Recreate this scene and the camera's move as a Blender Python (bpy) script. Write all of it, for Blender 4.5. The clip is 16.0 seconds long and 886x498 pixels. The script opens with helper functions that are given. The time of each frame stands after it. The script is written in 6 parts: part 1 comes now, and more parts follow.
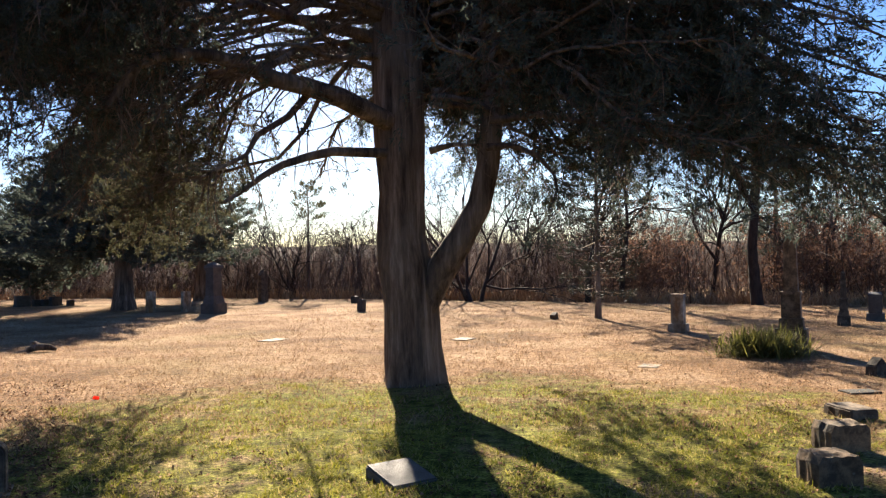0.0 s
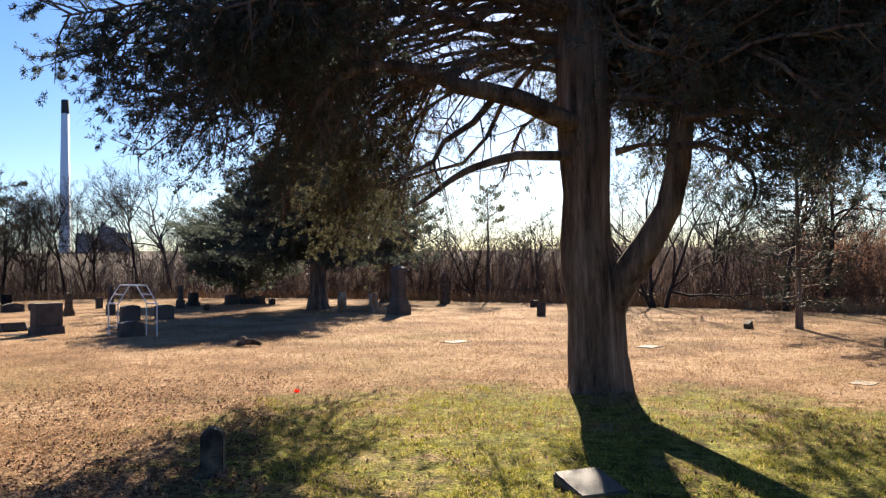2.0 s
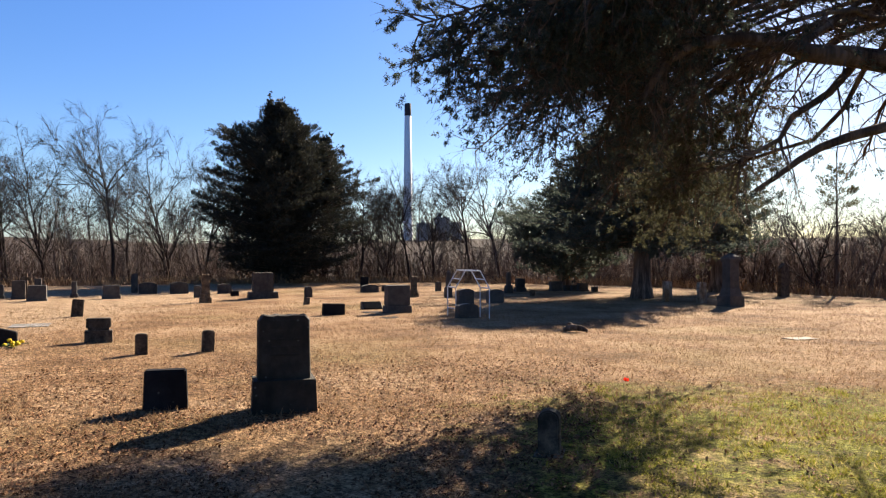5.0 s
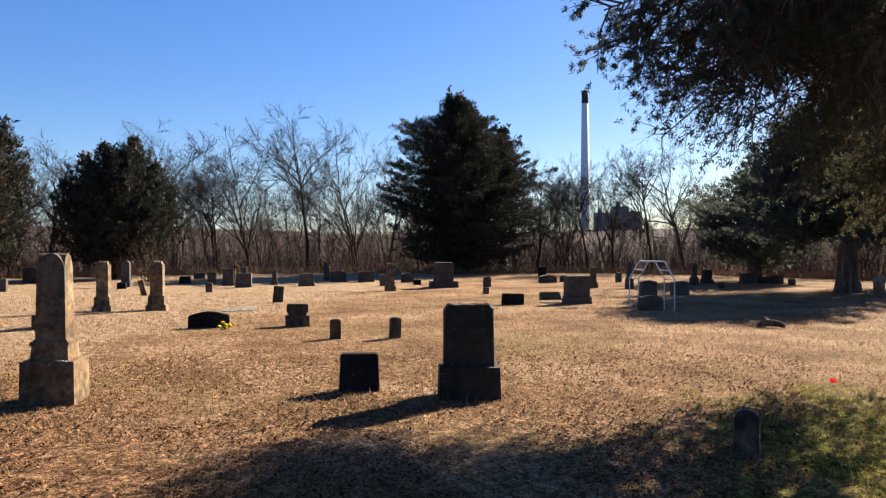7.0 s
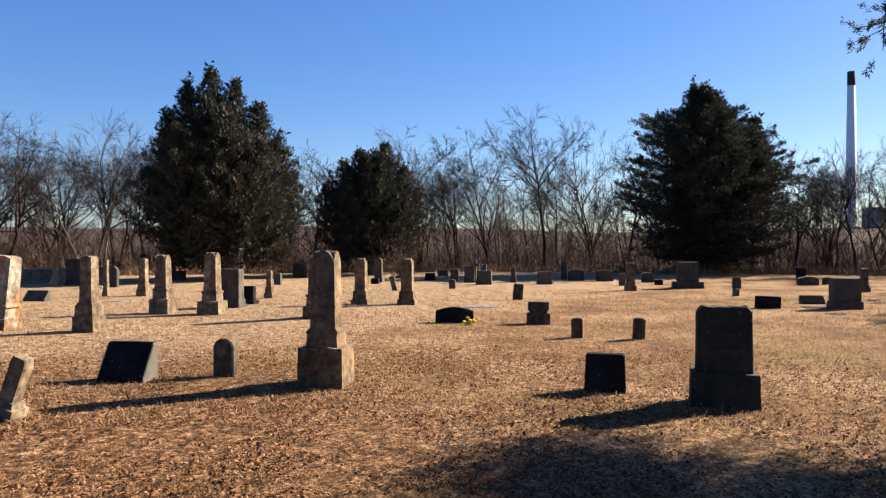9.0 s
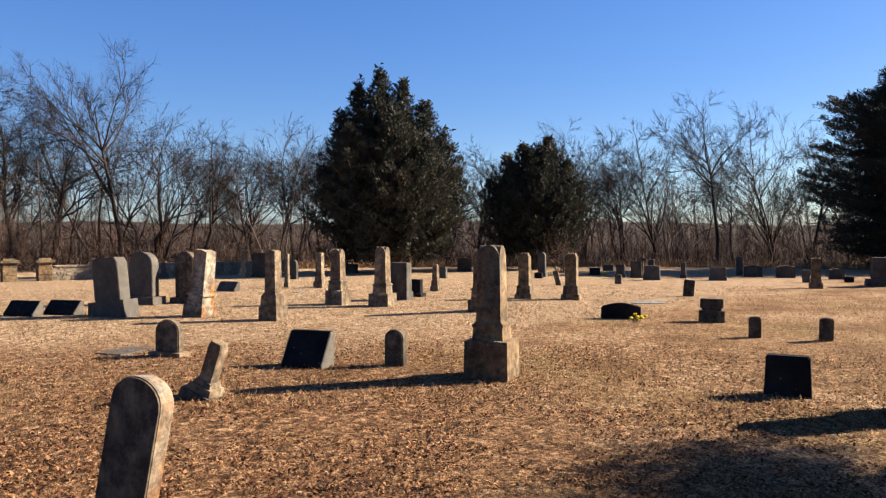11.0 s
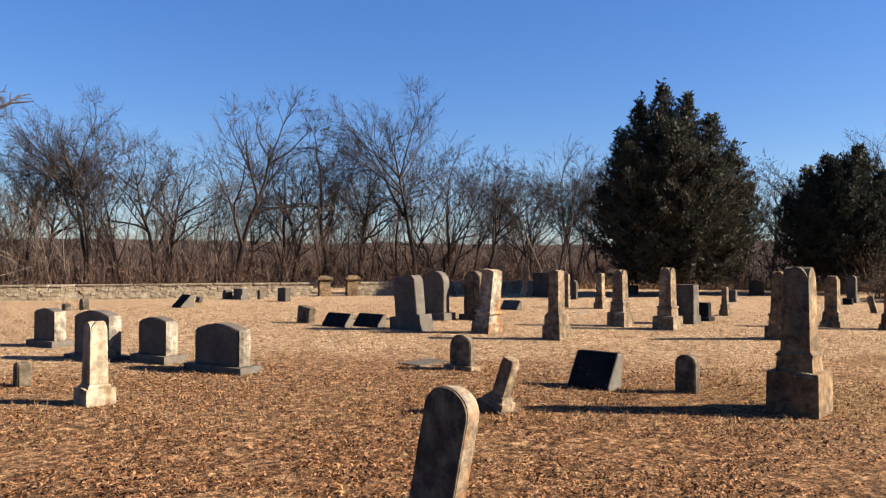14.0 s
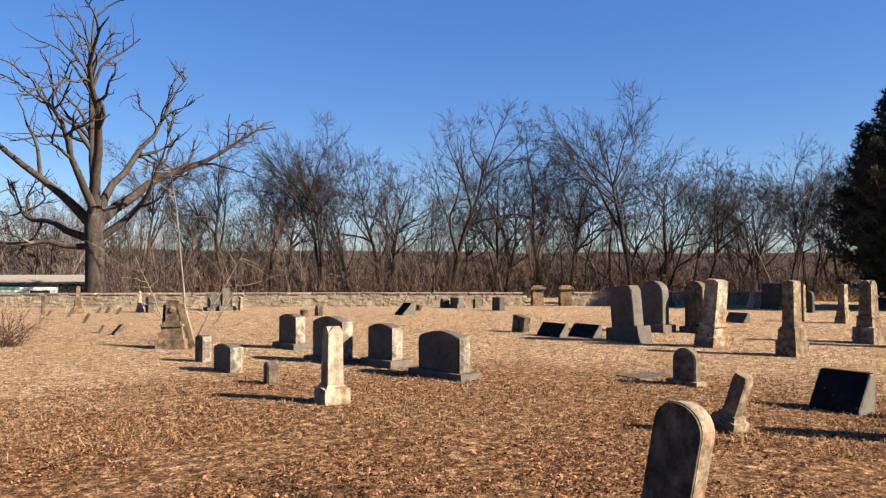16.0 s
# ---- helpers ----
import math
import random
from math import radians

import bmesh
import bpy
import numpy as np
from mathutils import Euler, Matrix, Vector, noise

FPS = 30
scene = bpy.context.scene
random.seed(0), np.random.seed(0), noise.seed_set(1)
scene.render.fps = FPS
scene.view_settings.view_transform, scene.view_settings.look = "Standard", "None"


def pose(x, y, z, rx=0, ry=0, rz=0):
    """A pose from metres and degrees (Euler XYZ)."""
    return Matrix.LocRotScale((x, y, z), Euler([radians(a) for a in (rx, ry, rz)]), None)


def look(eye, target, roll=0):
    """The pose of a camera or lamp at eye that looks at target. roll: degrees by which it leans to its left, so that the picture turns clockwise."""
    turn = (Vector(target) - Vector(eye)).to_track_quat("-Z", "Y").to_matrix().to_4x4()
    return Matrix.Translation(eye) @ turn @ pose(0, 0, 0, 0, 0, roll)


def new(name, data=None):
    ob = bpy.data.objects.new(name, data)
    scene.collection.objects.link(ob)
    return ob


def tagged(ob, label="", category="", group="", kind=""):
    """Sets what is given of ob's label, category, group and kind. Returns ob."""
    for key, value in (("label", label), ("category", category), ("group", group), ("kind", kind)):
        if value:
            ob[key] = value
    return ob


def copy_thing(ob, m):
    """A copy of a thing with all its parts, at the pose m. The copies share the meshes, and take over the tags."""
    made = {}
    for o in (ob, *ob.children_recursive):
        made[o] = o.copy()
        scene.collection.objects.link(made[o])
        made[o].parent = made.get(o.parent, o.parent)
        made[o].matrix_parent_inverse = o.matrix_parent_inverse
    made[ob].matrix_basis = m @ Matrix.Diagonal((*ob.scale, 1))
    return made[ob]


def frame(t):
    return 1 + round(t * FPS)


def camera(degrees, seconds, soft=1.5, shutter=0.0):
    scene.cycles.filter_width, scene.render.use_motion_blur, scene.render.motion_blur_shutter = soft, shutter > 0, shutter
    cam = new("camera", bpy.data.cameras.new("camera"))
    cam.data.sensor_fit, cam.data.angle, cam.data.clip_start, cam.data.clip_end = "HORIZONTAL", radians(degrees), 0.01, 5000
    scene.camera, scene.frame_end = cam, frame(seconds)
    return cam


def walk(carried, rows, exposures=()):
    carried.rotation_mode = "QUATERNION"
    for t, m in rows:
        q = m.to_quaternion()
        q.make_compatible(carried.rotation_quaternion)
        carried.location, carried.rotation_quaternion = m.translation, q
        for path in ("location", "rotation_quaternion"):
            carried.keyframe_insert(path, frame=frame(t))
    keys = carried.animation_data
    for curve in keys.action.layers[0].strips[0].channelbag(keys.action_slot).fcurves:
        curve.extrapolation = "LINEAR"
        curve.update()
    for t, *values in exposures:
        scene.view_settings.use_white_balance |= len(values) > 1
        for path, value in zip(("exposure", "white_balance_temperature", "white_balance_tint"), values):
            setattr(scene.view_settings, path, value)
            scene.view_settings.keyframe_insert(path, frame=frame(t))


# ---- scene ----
cam = camera(60.92, 16.0, soft=1.25)
EXPOSURES = [(0.0, 2.71), (2.0, 2.62), (5.0, 2.43), (9.0, 2.36), (16.0, 2.28)]
# seconds, x, y, z, yaw, pitch, roll
PATH = [
    (0.0, -0.129, -0.157, 1.603, 6.79, 0.86, 0.87),
    (0.5, -0.146, -0.146, 1.603, 10.20, 1.07, 0.72),
    (1.0, -0.152, -0.146, 1.604, 13.63, 1.24, 0.60),
    (1.5, -0.185, -0.134, 1.604, 17.08, 1.24, 0.56),
    (2.0, -0.210, -0.137, 1.605, 20.23, 1.31, 0.48),
    (2.5, -0.227, -0.139, 1.601, 22.88, 1.28, 0.55),
    (3.0, -0.249, -0.142, 1.598, 26.19, 1.05, 0.48),
    (3.5, -0.278, -0.152, 1.596, 30.53, 0.81, 0.22),
    (4.0, -0.302, -0.150, 1.598, 35.89, 0.83, 0.17),
    (4.5, -0.311, -0.155, 1.597, 40.50, 0.65, 0.12),
    (5.0, -0.327, -0.169, 1.597, 44.21, 0.50, 0.04),
    (5.2, -0.328, -0.172, 1.599, 45.62, 0.47, 0.35),
    (7.3, -0.379, -0.238, 1.598, 59.32, -0.43, 0.14),
    (7.5, -0.383, -0.243, 1.596, 60.51, -0.53, 0.28),
    (8.0, -0.387, -0.266, 1.596, 64.72, -0.37, 0.25),
    (8.5, -0.409, -0.302, 1.598, 70.18, -0.32, 0.21),
    (9.0, -0.412, -0.333, 1.597, 75.30, -0.33, -0.00),
    (9.2, -0.407, -0.353, 1.599, 76.90, -0.37, -0.08),
    (11.3, -0.394, -0.369, 1.599, 89.90, -0.58, 0.19),
    (11.5, -0.390, -0.381, 1.600, 91.61, -0.40, 0.21),
    (12.0, -0.389, -0.419, 1.599, 95.73, 0.15, -0.09),
    (12.5, -0.367, -0.456, 1.599, 99.77, 0.58, -0.48),
    (13.0, -0.362, -0.479, 1.597, 102.86, 0.71, -0.55),
    (13.5, -0.350, -0.483, 1.596, 105.42, 0.60, -0.40),
    (14.0, -0.351, -0.489, 1.599, 108.42, 0.80, -0.12),
    (14.5, -0.345, -0.524, 1.600, 112.82, 0.93, -0.22),
    (15.0, -0.336, -0.558, 1.601, 117.86, 1.23, -0.15),
    (15.5, -0.337, -0.573, 1.598, 121.34, 1.39, -0.27),
    (16.0, -0.323, -0.565, 1.595, 124.36, 1.53, -0.03),
]
walk(cam, [(t, pose(x, y, z, 90 + pitch, roll, yaw)) for t, x, y, z, yaw, pitch, roll in PATH], EXPOSURES)

# ---- light ----
SUN_AZ, SUN_EL = 104.5, 28.5     # where the sun stands: degrees from +x, and above the horizon
world = bpy.data.worlds.new("winter_sky")
scene.world = world
world.use_nodes = True
wn = world.node_tree.nodes
sky = wn.new("ShaderNodeTexSky")
sky.sky_type, sky.sun_disc = "NISHITA", False
sky.sun_elevation, sky.sun_rotation = radians(SUN_EL), radians(90 - SUN_AZ)
sky.air_density, sky.dust_density, sky.ozone_density = 1.0, 0.35, 3.0
wn["Background"].inputs[1].default_value = 0.033
deep = wn.new("ShaderNodeHueSaturation")
deep.inputs["Hue"].default_value, deep.inputs["Saturation"].default_value = 0.514, 1.30
world.node_tree.links.new(sky.outputs[0], deep.inputs["Color"])
haze = wn.new("ShaderNodeMix")
haze.data_type = "RGBA"
haze.inputs[0].default_value, haze.inputs[7].default_value = 0.32, (0.72, 1.70, 4.55, 1)
world.node_tree.links.new(deep.outputs[0], haze.inputs[6])
world.node_tree.links.new(haze.outputs[2], wn["Background"].inputs[0])
sun_lamp = bpy.data.lights.new("sun", "SUN")
sun_lamp.energy, sun_lamp.angle, sun_lamp.color = 4.7, radians(0.53), (1.0, 0.87, 0.70)
sun_ob = new("sun", sun_lamp)
_a, _e = radians(SUN_AZ), radians(SUN_EL)
sun_ob.matrix_world = look((40 * math.cos(_a) * math.cos(_e), 40 * math.sin(_a) * math.cos(_e), 40 * math.sin(_e)), (0, 0, 0))


# ---- materials ----
def material(name, build, rough=0.9, spec=0.3, metal=0.0):
    m = bpy.data.materials.new(name)
    m.use_nodes = True
    t = m.node_tree
    b = t.nodes["Principled BSDF"]
    b.inputs["Roughness"].default_value = rough
    b.inputs["Specular IOR Level"].default_value = spec
    b.inputs["Metallic"].default_value = metal
    build(Nodes(t, b))
    return m


class Nodes:
    """A small toolbox over one node tree."""

    def __init__(self, tree, bsdf):
        self.t, self.b = tree, bsdf
        self.co = tree.nodes.new("ShaderNodeTexCoord").outputs["Object"]

    def link(self, a, b):
        self.t.links.new(a, b)

    def world(self):
        return self.t.nodes.new("ShaderNodeNewGeometry").outputs["Position"]

    def island(self):
        return self.t.nodes.new("ShaderNodeNewGeometry").outputs["Random Per Island"]

    def each(self):
        return self.t.nodes.new("ShaderNodeObjectInfo").outputs["Random"]

    def noise(self, scale, detail=4.0, rough=0.55, co=None, stretch=None):
        n = self.t.nodes.new("ShaderNodeTexNoise")
        n.inputs["Scale"].default_value, n.inputs["Detail"].default_value, n.inputs["Roughness"].default_value = scale, detail, rough
        c = co or self.co
        if stretch:
            mp = self.t.nodes.new("ShaderNodeMapping")
            mp.inputs["Scale"].default_value = stretch
            self.link(c, mp.inputs[0])
            c = mp.outputs[0]
        self.link(c, n.inputs["Vector"])
        return n.outputs["Fac"]

    def voronoi(self, scale, co=None, feature="F1"):
        n = self.t.nodes.new("ShaderNodeTexVoronoi")
        n.feature = feature
        n.inputs["Scale"].default_value = scale
        self.link(co or self.co, n.inputs["Vector"])
        return n.outputs["Distance"]

    def ramp(self, fac, *stops):
        n = self.t.nodes.new("ShaderNodeValToRGB")
        e = n.color_ramp.elements
        while len(e) < len(stops):
            e.new(0.5)
        for el, (p, c) in zip(e, stops):
            el.position = p
            el.color = (*c, 1) if isinstance(c, tuple) else (c, c, c, 1)
        self.link(fac, n.inputs[0])
        return n.outputs[0]

    def mix(self, fac, a, b, how="MIX"):
        n = self.t.nodes.new("ShaderNodeMix")
        n.data_type, n.blend_type = "RGBA", how
        for s, v in ((n.inputs[0], fac), (n.inputs[6], a), (n.inputs[7], b)):
            if isinstance(v, (int, float)):
                s.default_value = v
            elif isinstance(v, tuple):
                s.default_value = (*v, 1)
            else:
                self.link(v, s)
        return n.outputs[2]

    def maths(self, how, a, b=0.0):
        n = self.t.nodes.new("ShaderNodeMath")
        n.operation = how
        for s, v in zip(n.inputs, (a, b)):
            if isinstance(v, (int, float)):
                s.default_value = v
            else:
                self.link(v, s)
        return n.outputs[0]

    def colour(self, c):
        if isinstance(c, tuple):
            self.b.inputs["Base Color"].default_value = (*c, 1)
        else:
            self.link(c, self.b.inputs["Base Color"])

    def bump(self, height, strength=0.4, distance=0.02):
        n = self.t.nodes.new("ShaderNodeBump")
        n.inputs["Strength"].default_value, n.inputs["Distance"].default_value = strength, distance
        self.link(height, n.inputs["Height"])
        self.link(n.outputs[0], self.b.inputs["Normal"])


def stone(name, dark, light, stain=None, grain=40.0, rough=0.9, spec=0.25, amount=0.5, bump=0.5, blotch=0.9):
    """Weathered stone: broad clouding, run-down stains, fine grain and pits."""
    dark, light = tuple(v * 0.72 for v in dark), tuple(v * 0.80 for v in light)

    def build(k):
        w = k.world()
        c = k.ramp(k.noise(2.2, 5, 0.6, w), (0.32, dark), (0.68, light))
        if stain:
            s = k.ramp(k.noise(3.0, 5, 0.65, w, (1.0, 1.0, 0.28)), (0.55 - 0.2 * amount, 0.0), (0.72 - 0.2 * amount, 1.0))
            c = k.mix(s, c, stain)
        c = k.mix(0.55, c, k.ramp(k.noise(grain, 4, 0.7, w), (0.3, 0.42), (0.7, 0.62)), "OVERLAY")
        c = k.mix(k.ramp(k.voronoi(9.0, w), (0.04, 0.5), (0.13, 0.0)), c, (0.17, 0.175, 0.14))
        c = k.mix(0.5, c, k.ramp(k.each(), (0.0, 0.36), (1.0, 0.62)), "OVERLAY")
        c = k.mix(blotch, c, k.ramp(k.noise(8, 6, 0.72, w), (0.40, 0.38), (0.60, 1.35)), "MULTIPLY")
        k.colour(c)
        k.bump(k.mix(0.6, k.noise(grain * 1.5, 4, 0.7, w), k.noise(9, 6, 0.65, w)), bump, 0.025)
    return material(name, build, rough, spec)


LIME_BROWN = stone("brown_limestone", (0.096, 0.058, 0.028), (0.255, 0.165, 0.085), (0.062, 0.053, 0.037))
LIME_PALE = stone("pale_limestone", (0.096, 0.068, 0.040), (0.265, 0.200, 0.132), (0.092, 0.060, 0.034), amount=0.6)
LIME_WHITE = stone("white_marble", (0.23, 0.185, 0.125), (0.42, 0.355, 0.265), (0.165, 0.092, 0.040), amount=0.45, blotch=0.6)
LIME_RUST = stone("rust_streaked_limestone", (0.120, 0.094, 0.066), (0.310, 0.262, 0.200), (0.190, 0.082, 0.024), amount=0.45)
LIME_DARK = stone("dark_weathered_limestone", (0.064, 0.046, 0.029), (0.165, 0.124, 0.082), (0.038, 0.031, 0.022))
GREY_STONE = stone("grey_granite", (0.060, 0.049, 0.038), (0.106, 0.088, 0.069), (0.055, 0.050, 0.042), 130, 0.75, 0.3, 0.3, blotch=0.35)
ROCK_FACE = stone("rock_faced_granite", (0.17, 0.142, 0.108), (0.30, 0.258, 0.202), (0.12, 0.105, 0.085), 60, 0.9, 0.2, 0.2, 0.9)
GREY = stone("flat_grey_stone", (0.15, 0.14, 0.125), (0.25, 0.235, 0.21), (0.10, 0.09, 0.08))
DARK_GREY = stone("dark_grey_granite", (0.048, 0.040, 0.032), (0.096, 0.081, 0.064), (0.030, 0.028, 0.025), 130, 0.8, 0.2, 0.3, blotch=0.35)
DARK_STONE = stone("dark_granite", (0.024, 0.020, 0.014), (0.050, 0.043, 0.032), (0.016, 0.014, 0.010), 130, 0.85, 0.15, 0.3, blotch=0.35)
BLACK = stone("black_polished_granite", (0.010, 0.010, 0.011), (0.020, 0.020, 0.021), None, 160, 0.8, 0.03, 0.2, 0.15, blotch=0.35)
WALL_STONE = stone("wall_limestone", (0.20, 0.160, 0.112), (0.33, 0.275, 0.200), (0.150, 0.115, 0.080), 50, blotch=0.5)


def _bark(k):
    w = k.world()
    f = k.noise(11, 6, 0.7, w, (0.620, 0.620, 0.068))
    c = k.ramp(f, (0.36, (0.026, 0.018, 0.013)), (0.52, (0.110, 0.077, 0.054)), (0.66, (0.225, 0.170, 0.128)))
    c = k.mix(k.ramp(k.noise(1.3, 3, 0.5, w), (0.45, 0.0), (0.75, 0.5)), c, (0.175, 0.150, 0.120))
    k.colour(c)
    k.bump(f, 1.0, 0.09)


BARK_CEDAR = material("shredding_cedar_bark", _bark, 0.95, 0.1)


def _bark2(k):
    w = k.world()
    f = k.noise(14, 5, 0.7, w, (0.620, 0.620, 0.186))
    k.colour(k.mix(k.ramp(k.each(), (0.0, 0.0), (1.0, 0.6)), k.ramp(f, (0.3, (0.014, 0.011, 0.010)), (0.7, (0.047, 0.038, 0.032))), (0.025, 0.018, 0.016)))
    k.bump(f, 0.6, 0.02)


BARK_BARE = material("grey_brown_bark", _bark2, 0.95, 0.1)


def _bark3(k):
    w = k.world()
    f = k.noise(9, 6, 0.7, w, (0.620, 0.620, 0.155))
    c = k.ramp(f, (0.3, (0.018, 0.014, 0.012)), (0.7, (0.060, 0.049, 0.041)))
    k.colour(k.mix(k.ramp(k.noise(0.8, 3, 0.5, w), (0.66, 0.0), (0.74, 0.7)), c, (0.150, 0.118, 0.094)))
    k.bump(f, 0.9, 0.05)


BARK_PALE = material("pale_smooth_bark", lambda k: (k.colour(k.ramp(k.noise(9, 5, 0.7, k.world(), (0.6, 0.6, 0.2)), (0.35, (0.075, 0.058, 0.046)), (0.65, (0.175, 0.145, 0.118)))), k.bump(k.noise(40, 4, 0.6), 0.3, 0.004)), 0.9, 0.1)
BARK_DEAD = material("peeling_grey_bark", _bark3, 0.95, 0.1)


def leafy(name, dark, light, brown, much, thin=0.48):
    def build(k):
        w = k.world()
        c = k.ramp(k.island(), (0.0, dark), (1.0, light))
        k.colour(k.mix(k.ramp(k.noise(0.55, 4, 0.6, w), (0.62 - much, 0.0), (0.76 - much, 1.0)), c, k.mix(k.island(), brown, tuple(v * 0.55 for v in brown))))
        k.b.inputs["Subsurface Weight"].default_value = 0.0
        tr = k.t.nodes.new("ShaderNodeBsdfTranslucent")
        k.link(c, tr.inputs[0])
        mx = k.t.nodes.new("ShaderNodeMixShader")
        mx.inputs[0].default_value = thin
        out = k.t.nodes["Material Output"]
        k.link(k.b.outputs[0], mx.inputs[1])
        k.link(tr.outputs[0], mx.inputs[2])
        k.link(mx.outputs[0], out.inputs[0])
    return material(name, build, 0.8, 0.15)


CEDAR_LEAF = leafy("red_cedar_foliage", (0.032, 0.042, 0.033), (0.074, 0.086, 0.066), (0.088, 0.076, 0.052), -0.04, 0.40)
CEDAR_FAR = leafy("dark_cedar_foliage", (0.021, 0.023, 0.017), (0.042, 0.042, 0.031), (0.072, 0.050, 0.031), 0.06, 0.15)
CEDAR_RUSSET = leafy("russet_cedar_foliage", (0.038, 0.040, 0.021), (0.085, 0.080, 0.043), (0.125, 0.095, 0.055), 0.10, 0.45)
YUCCA_LEAF = leafy("yucca_leaf", (0.050, 0.050, 0.012), (0.150, 0.140, 0.035), (0.26, 0.21, 0.08), 0.16)


def _ground(k):
    w = k.world()
    sx = k.t.nodes.new("ShaderNodeSeparateXYZ")
    k.link(w, sx.inputs[0])
    X, Y = sx.outputs[0], sx.outputs[1]
    tan = k.ramp(k.noise(0.55, 6, 0.62, w), (0.36, (0.112, 0.062, 0.031)), (0.50, (0.194, 0.115, 0.060)), (0.64, (0.258, 0.168, 0.098)))
    tan = k.mix(k.ramp(k.noise(0.23, 4, 0.6, w), (0.52, 0.0), (0.70, 0.45)), tan, (0.125, 0.104, 0.034))
    sw = k.maths('ADD', k.maths('MULTIPLY', X, -0.055), k.maths('MULTIPLY', Y, -0.055))
    sw = k.maths('ADD', sw, k.maths('MULTIPLY', k.noise(0.4, 4, 0.6, w), 0.5))
    tan = k.mix(k.ramp(sw, (0.85, 0.0), (1.15, 0.80)), tan, k.ramp(k.noise(2.6, 6, 0.7, w), (0.38, (0.200, 0.130, 0.075)), (0.60, (0.322, 0.230, 0.146))))
    # the damp green turf round the old cedar
    dx = k.maths("MULTIPLY", k.maths("ADD", X, 0.6), 0.19)
    dy = k.maths("MULTIPLY", k.maths("SUBTRACT", Y, 6.6), 0.28)
    r2 = k.maths("ADD", k.maths("MULTIPLY", dx, dx), k.maths("MULTIPLY", dy, dy))
    edge = k.maths("ADD", r2, k.maths("MULTIPLY", k.maths("SUBTRACT", k.noise(0.55, 6, 0.7, w), 0.5), 3.4))
    green = k.ramp(k.noise(4.2, 7, 0.75, w), (0.36, (0.030, 0.026, 0.006)), (0.46, (0.085, 0.088, 0.010)), (0.56, (0.150, 0.150, 0.020)), (0.66, (0.240, 0.180, 0.065)))
    c = k.mix(k.ramp(edge, (0.35, 0.92), (1.25, 0.0)), tan, green)
    c = k.mix(k.ramp(k.noise(1.1, 5, 0.65, w), (0.54, 0.0), (0.66, 0.55)), c, tan)
    # leaf litter and bare soil under the trees to the west
    lx = k.maths("MULTIPLY", k.maths("ADD", X, 6.0), 0.13)
    ly = k.maths("MULTIPLY", k.maths("ADD", Y, 4.2), 0.15)
    l2 = k.maths("ADD", k.maths("MULTIPLY", lx, lx), k.maths("MULTIPLY", ly, ly))
    l2 = k.maths("ADD", l2, k.maths("MULTIPLY", k.maths("SUBTRACT", k.noise(0.6, 5, 0.6, w), 0.5), 1.6))
    litter = k.ramp(k.noise(7.0, 6, 0.75, w), (0.38, (0.030, 0.013, 0.006)), (0.50, (0.130, 0.066, 0.031)), (0.62, (0.275, 0.168, 0.092)))
    c = k.mix(k.ramp(l2, (0.35, 0.8), (1.25, 0.0)), c, litter)
    # fine blades and clods
    fine = k.noise(34, 5, 0.75, w)
    calm = k.ramp(k.maths("DIVIDE", Y, 20.0), (0.20, 1.0), (0.38, 0.5))
    c = k.mix(calm, c, k.ramp(fine, (0.38, 0.22), (0.62, 1.85)), "MULTIPLY")
    c = k.mix(k.ramp(k.noise(1.9, 6, 0.7, w), (0.58, 0.0), (0.68, 0.5)), c, (0.072, 0.042, 0.019))
    c = k.mix(calm, c, k.ramp(k.noise(9, 6, 0.75, w), (0.41, 0.45), (0.60, 1.55)), "MULTIPLY")
    # farther out: woodland floor
    far = k.maths("SQRT", k.maths("ADD", k.maths("MULTIPLY", k.maths("ADD", X, 8.0), k.maths("ADD", X, 8.0)), k.maths("MULTIPLY", k.maths("SUBTRACT", Y, 2.0), k.maths("SUBTRACT", Y, 2.0))))
    farm = k.ramp(k.maths("DIVIDE", far, 100.0), (0.40, 0.0), (0.47, 1.0))
    c = k.mix(farm, c, k.ramp(k.noise(0.05, 6, 0.7, w), (0.35, (0.022, 0.016, 0.013)), (0.65, (0.052, 0.038, 0.031))))
    k.colour(c)
    k.bump(k.mix(0.5, fine, k.noise(8.0, 6, 0.7, w)), 1.0, 0.09)


GROUND = material("winter_turf", _ground, 1.0, 0.05)


def blades(name, a, b, c2, rough=0.9, thin=0.0):
    def build(k):
        c = k.ramp(k.island(), (0.0, a), (0.5, b), (1.0, c2))
        k.colour(c)
        if thin:
            tr = k.t.nodes.new("ShaderNodeBsdfTranslucent")
            k.link(c, tr.inputs[0])
            mx = k.t.nodes.new("ShaderNodeMixShader")
            mx.inputs[0].default_value = thin
            k.link(k.b.outputs[0], mx.inputs[1])
            k.link(tr.outputs[0], mx.inputs[2])
            k.link(mx.outputs[0], k.t.nodes["Material Output"].inputs[0])
    return material(name, build, rough, 0.12)


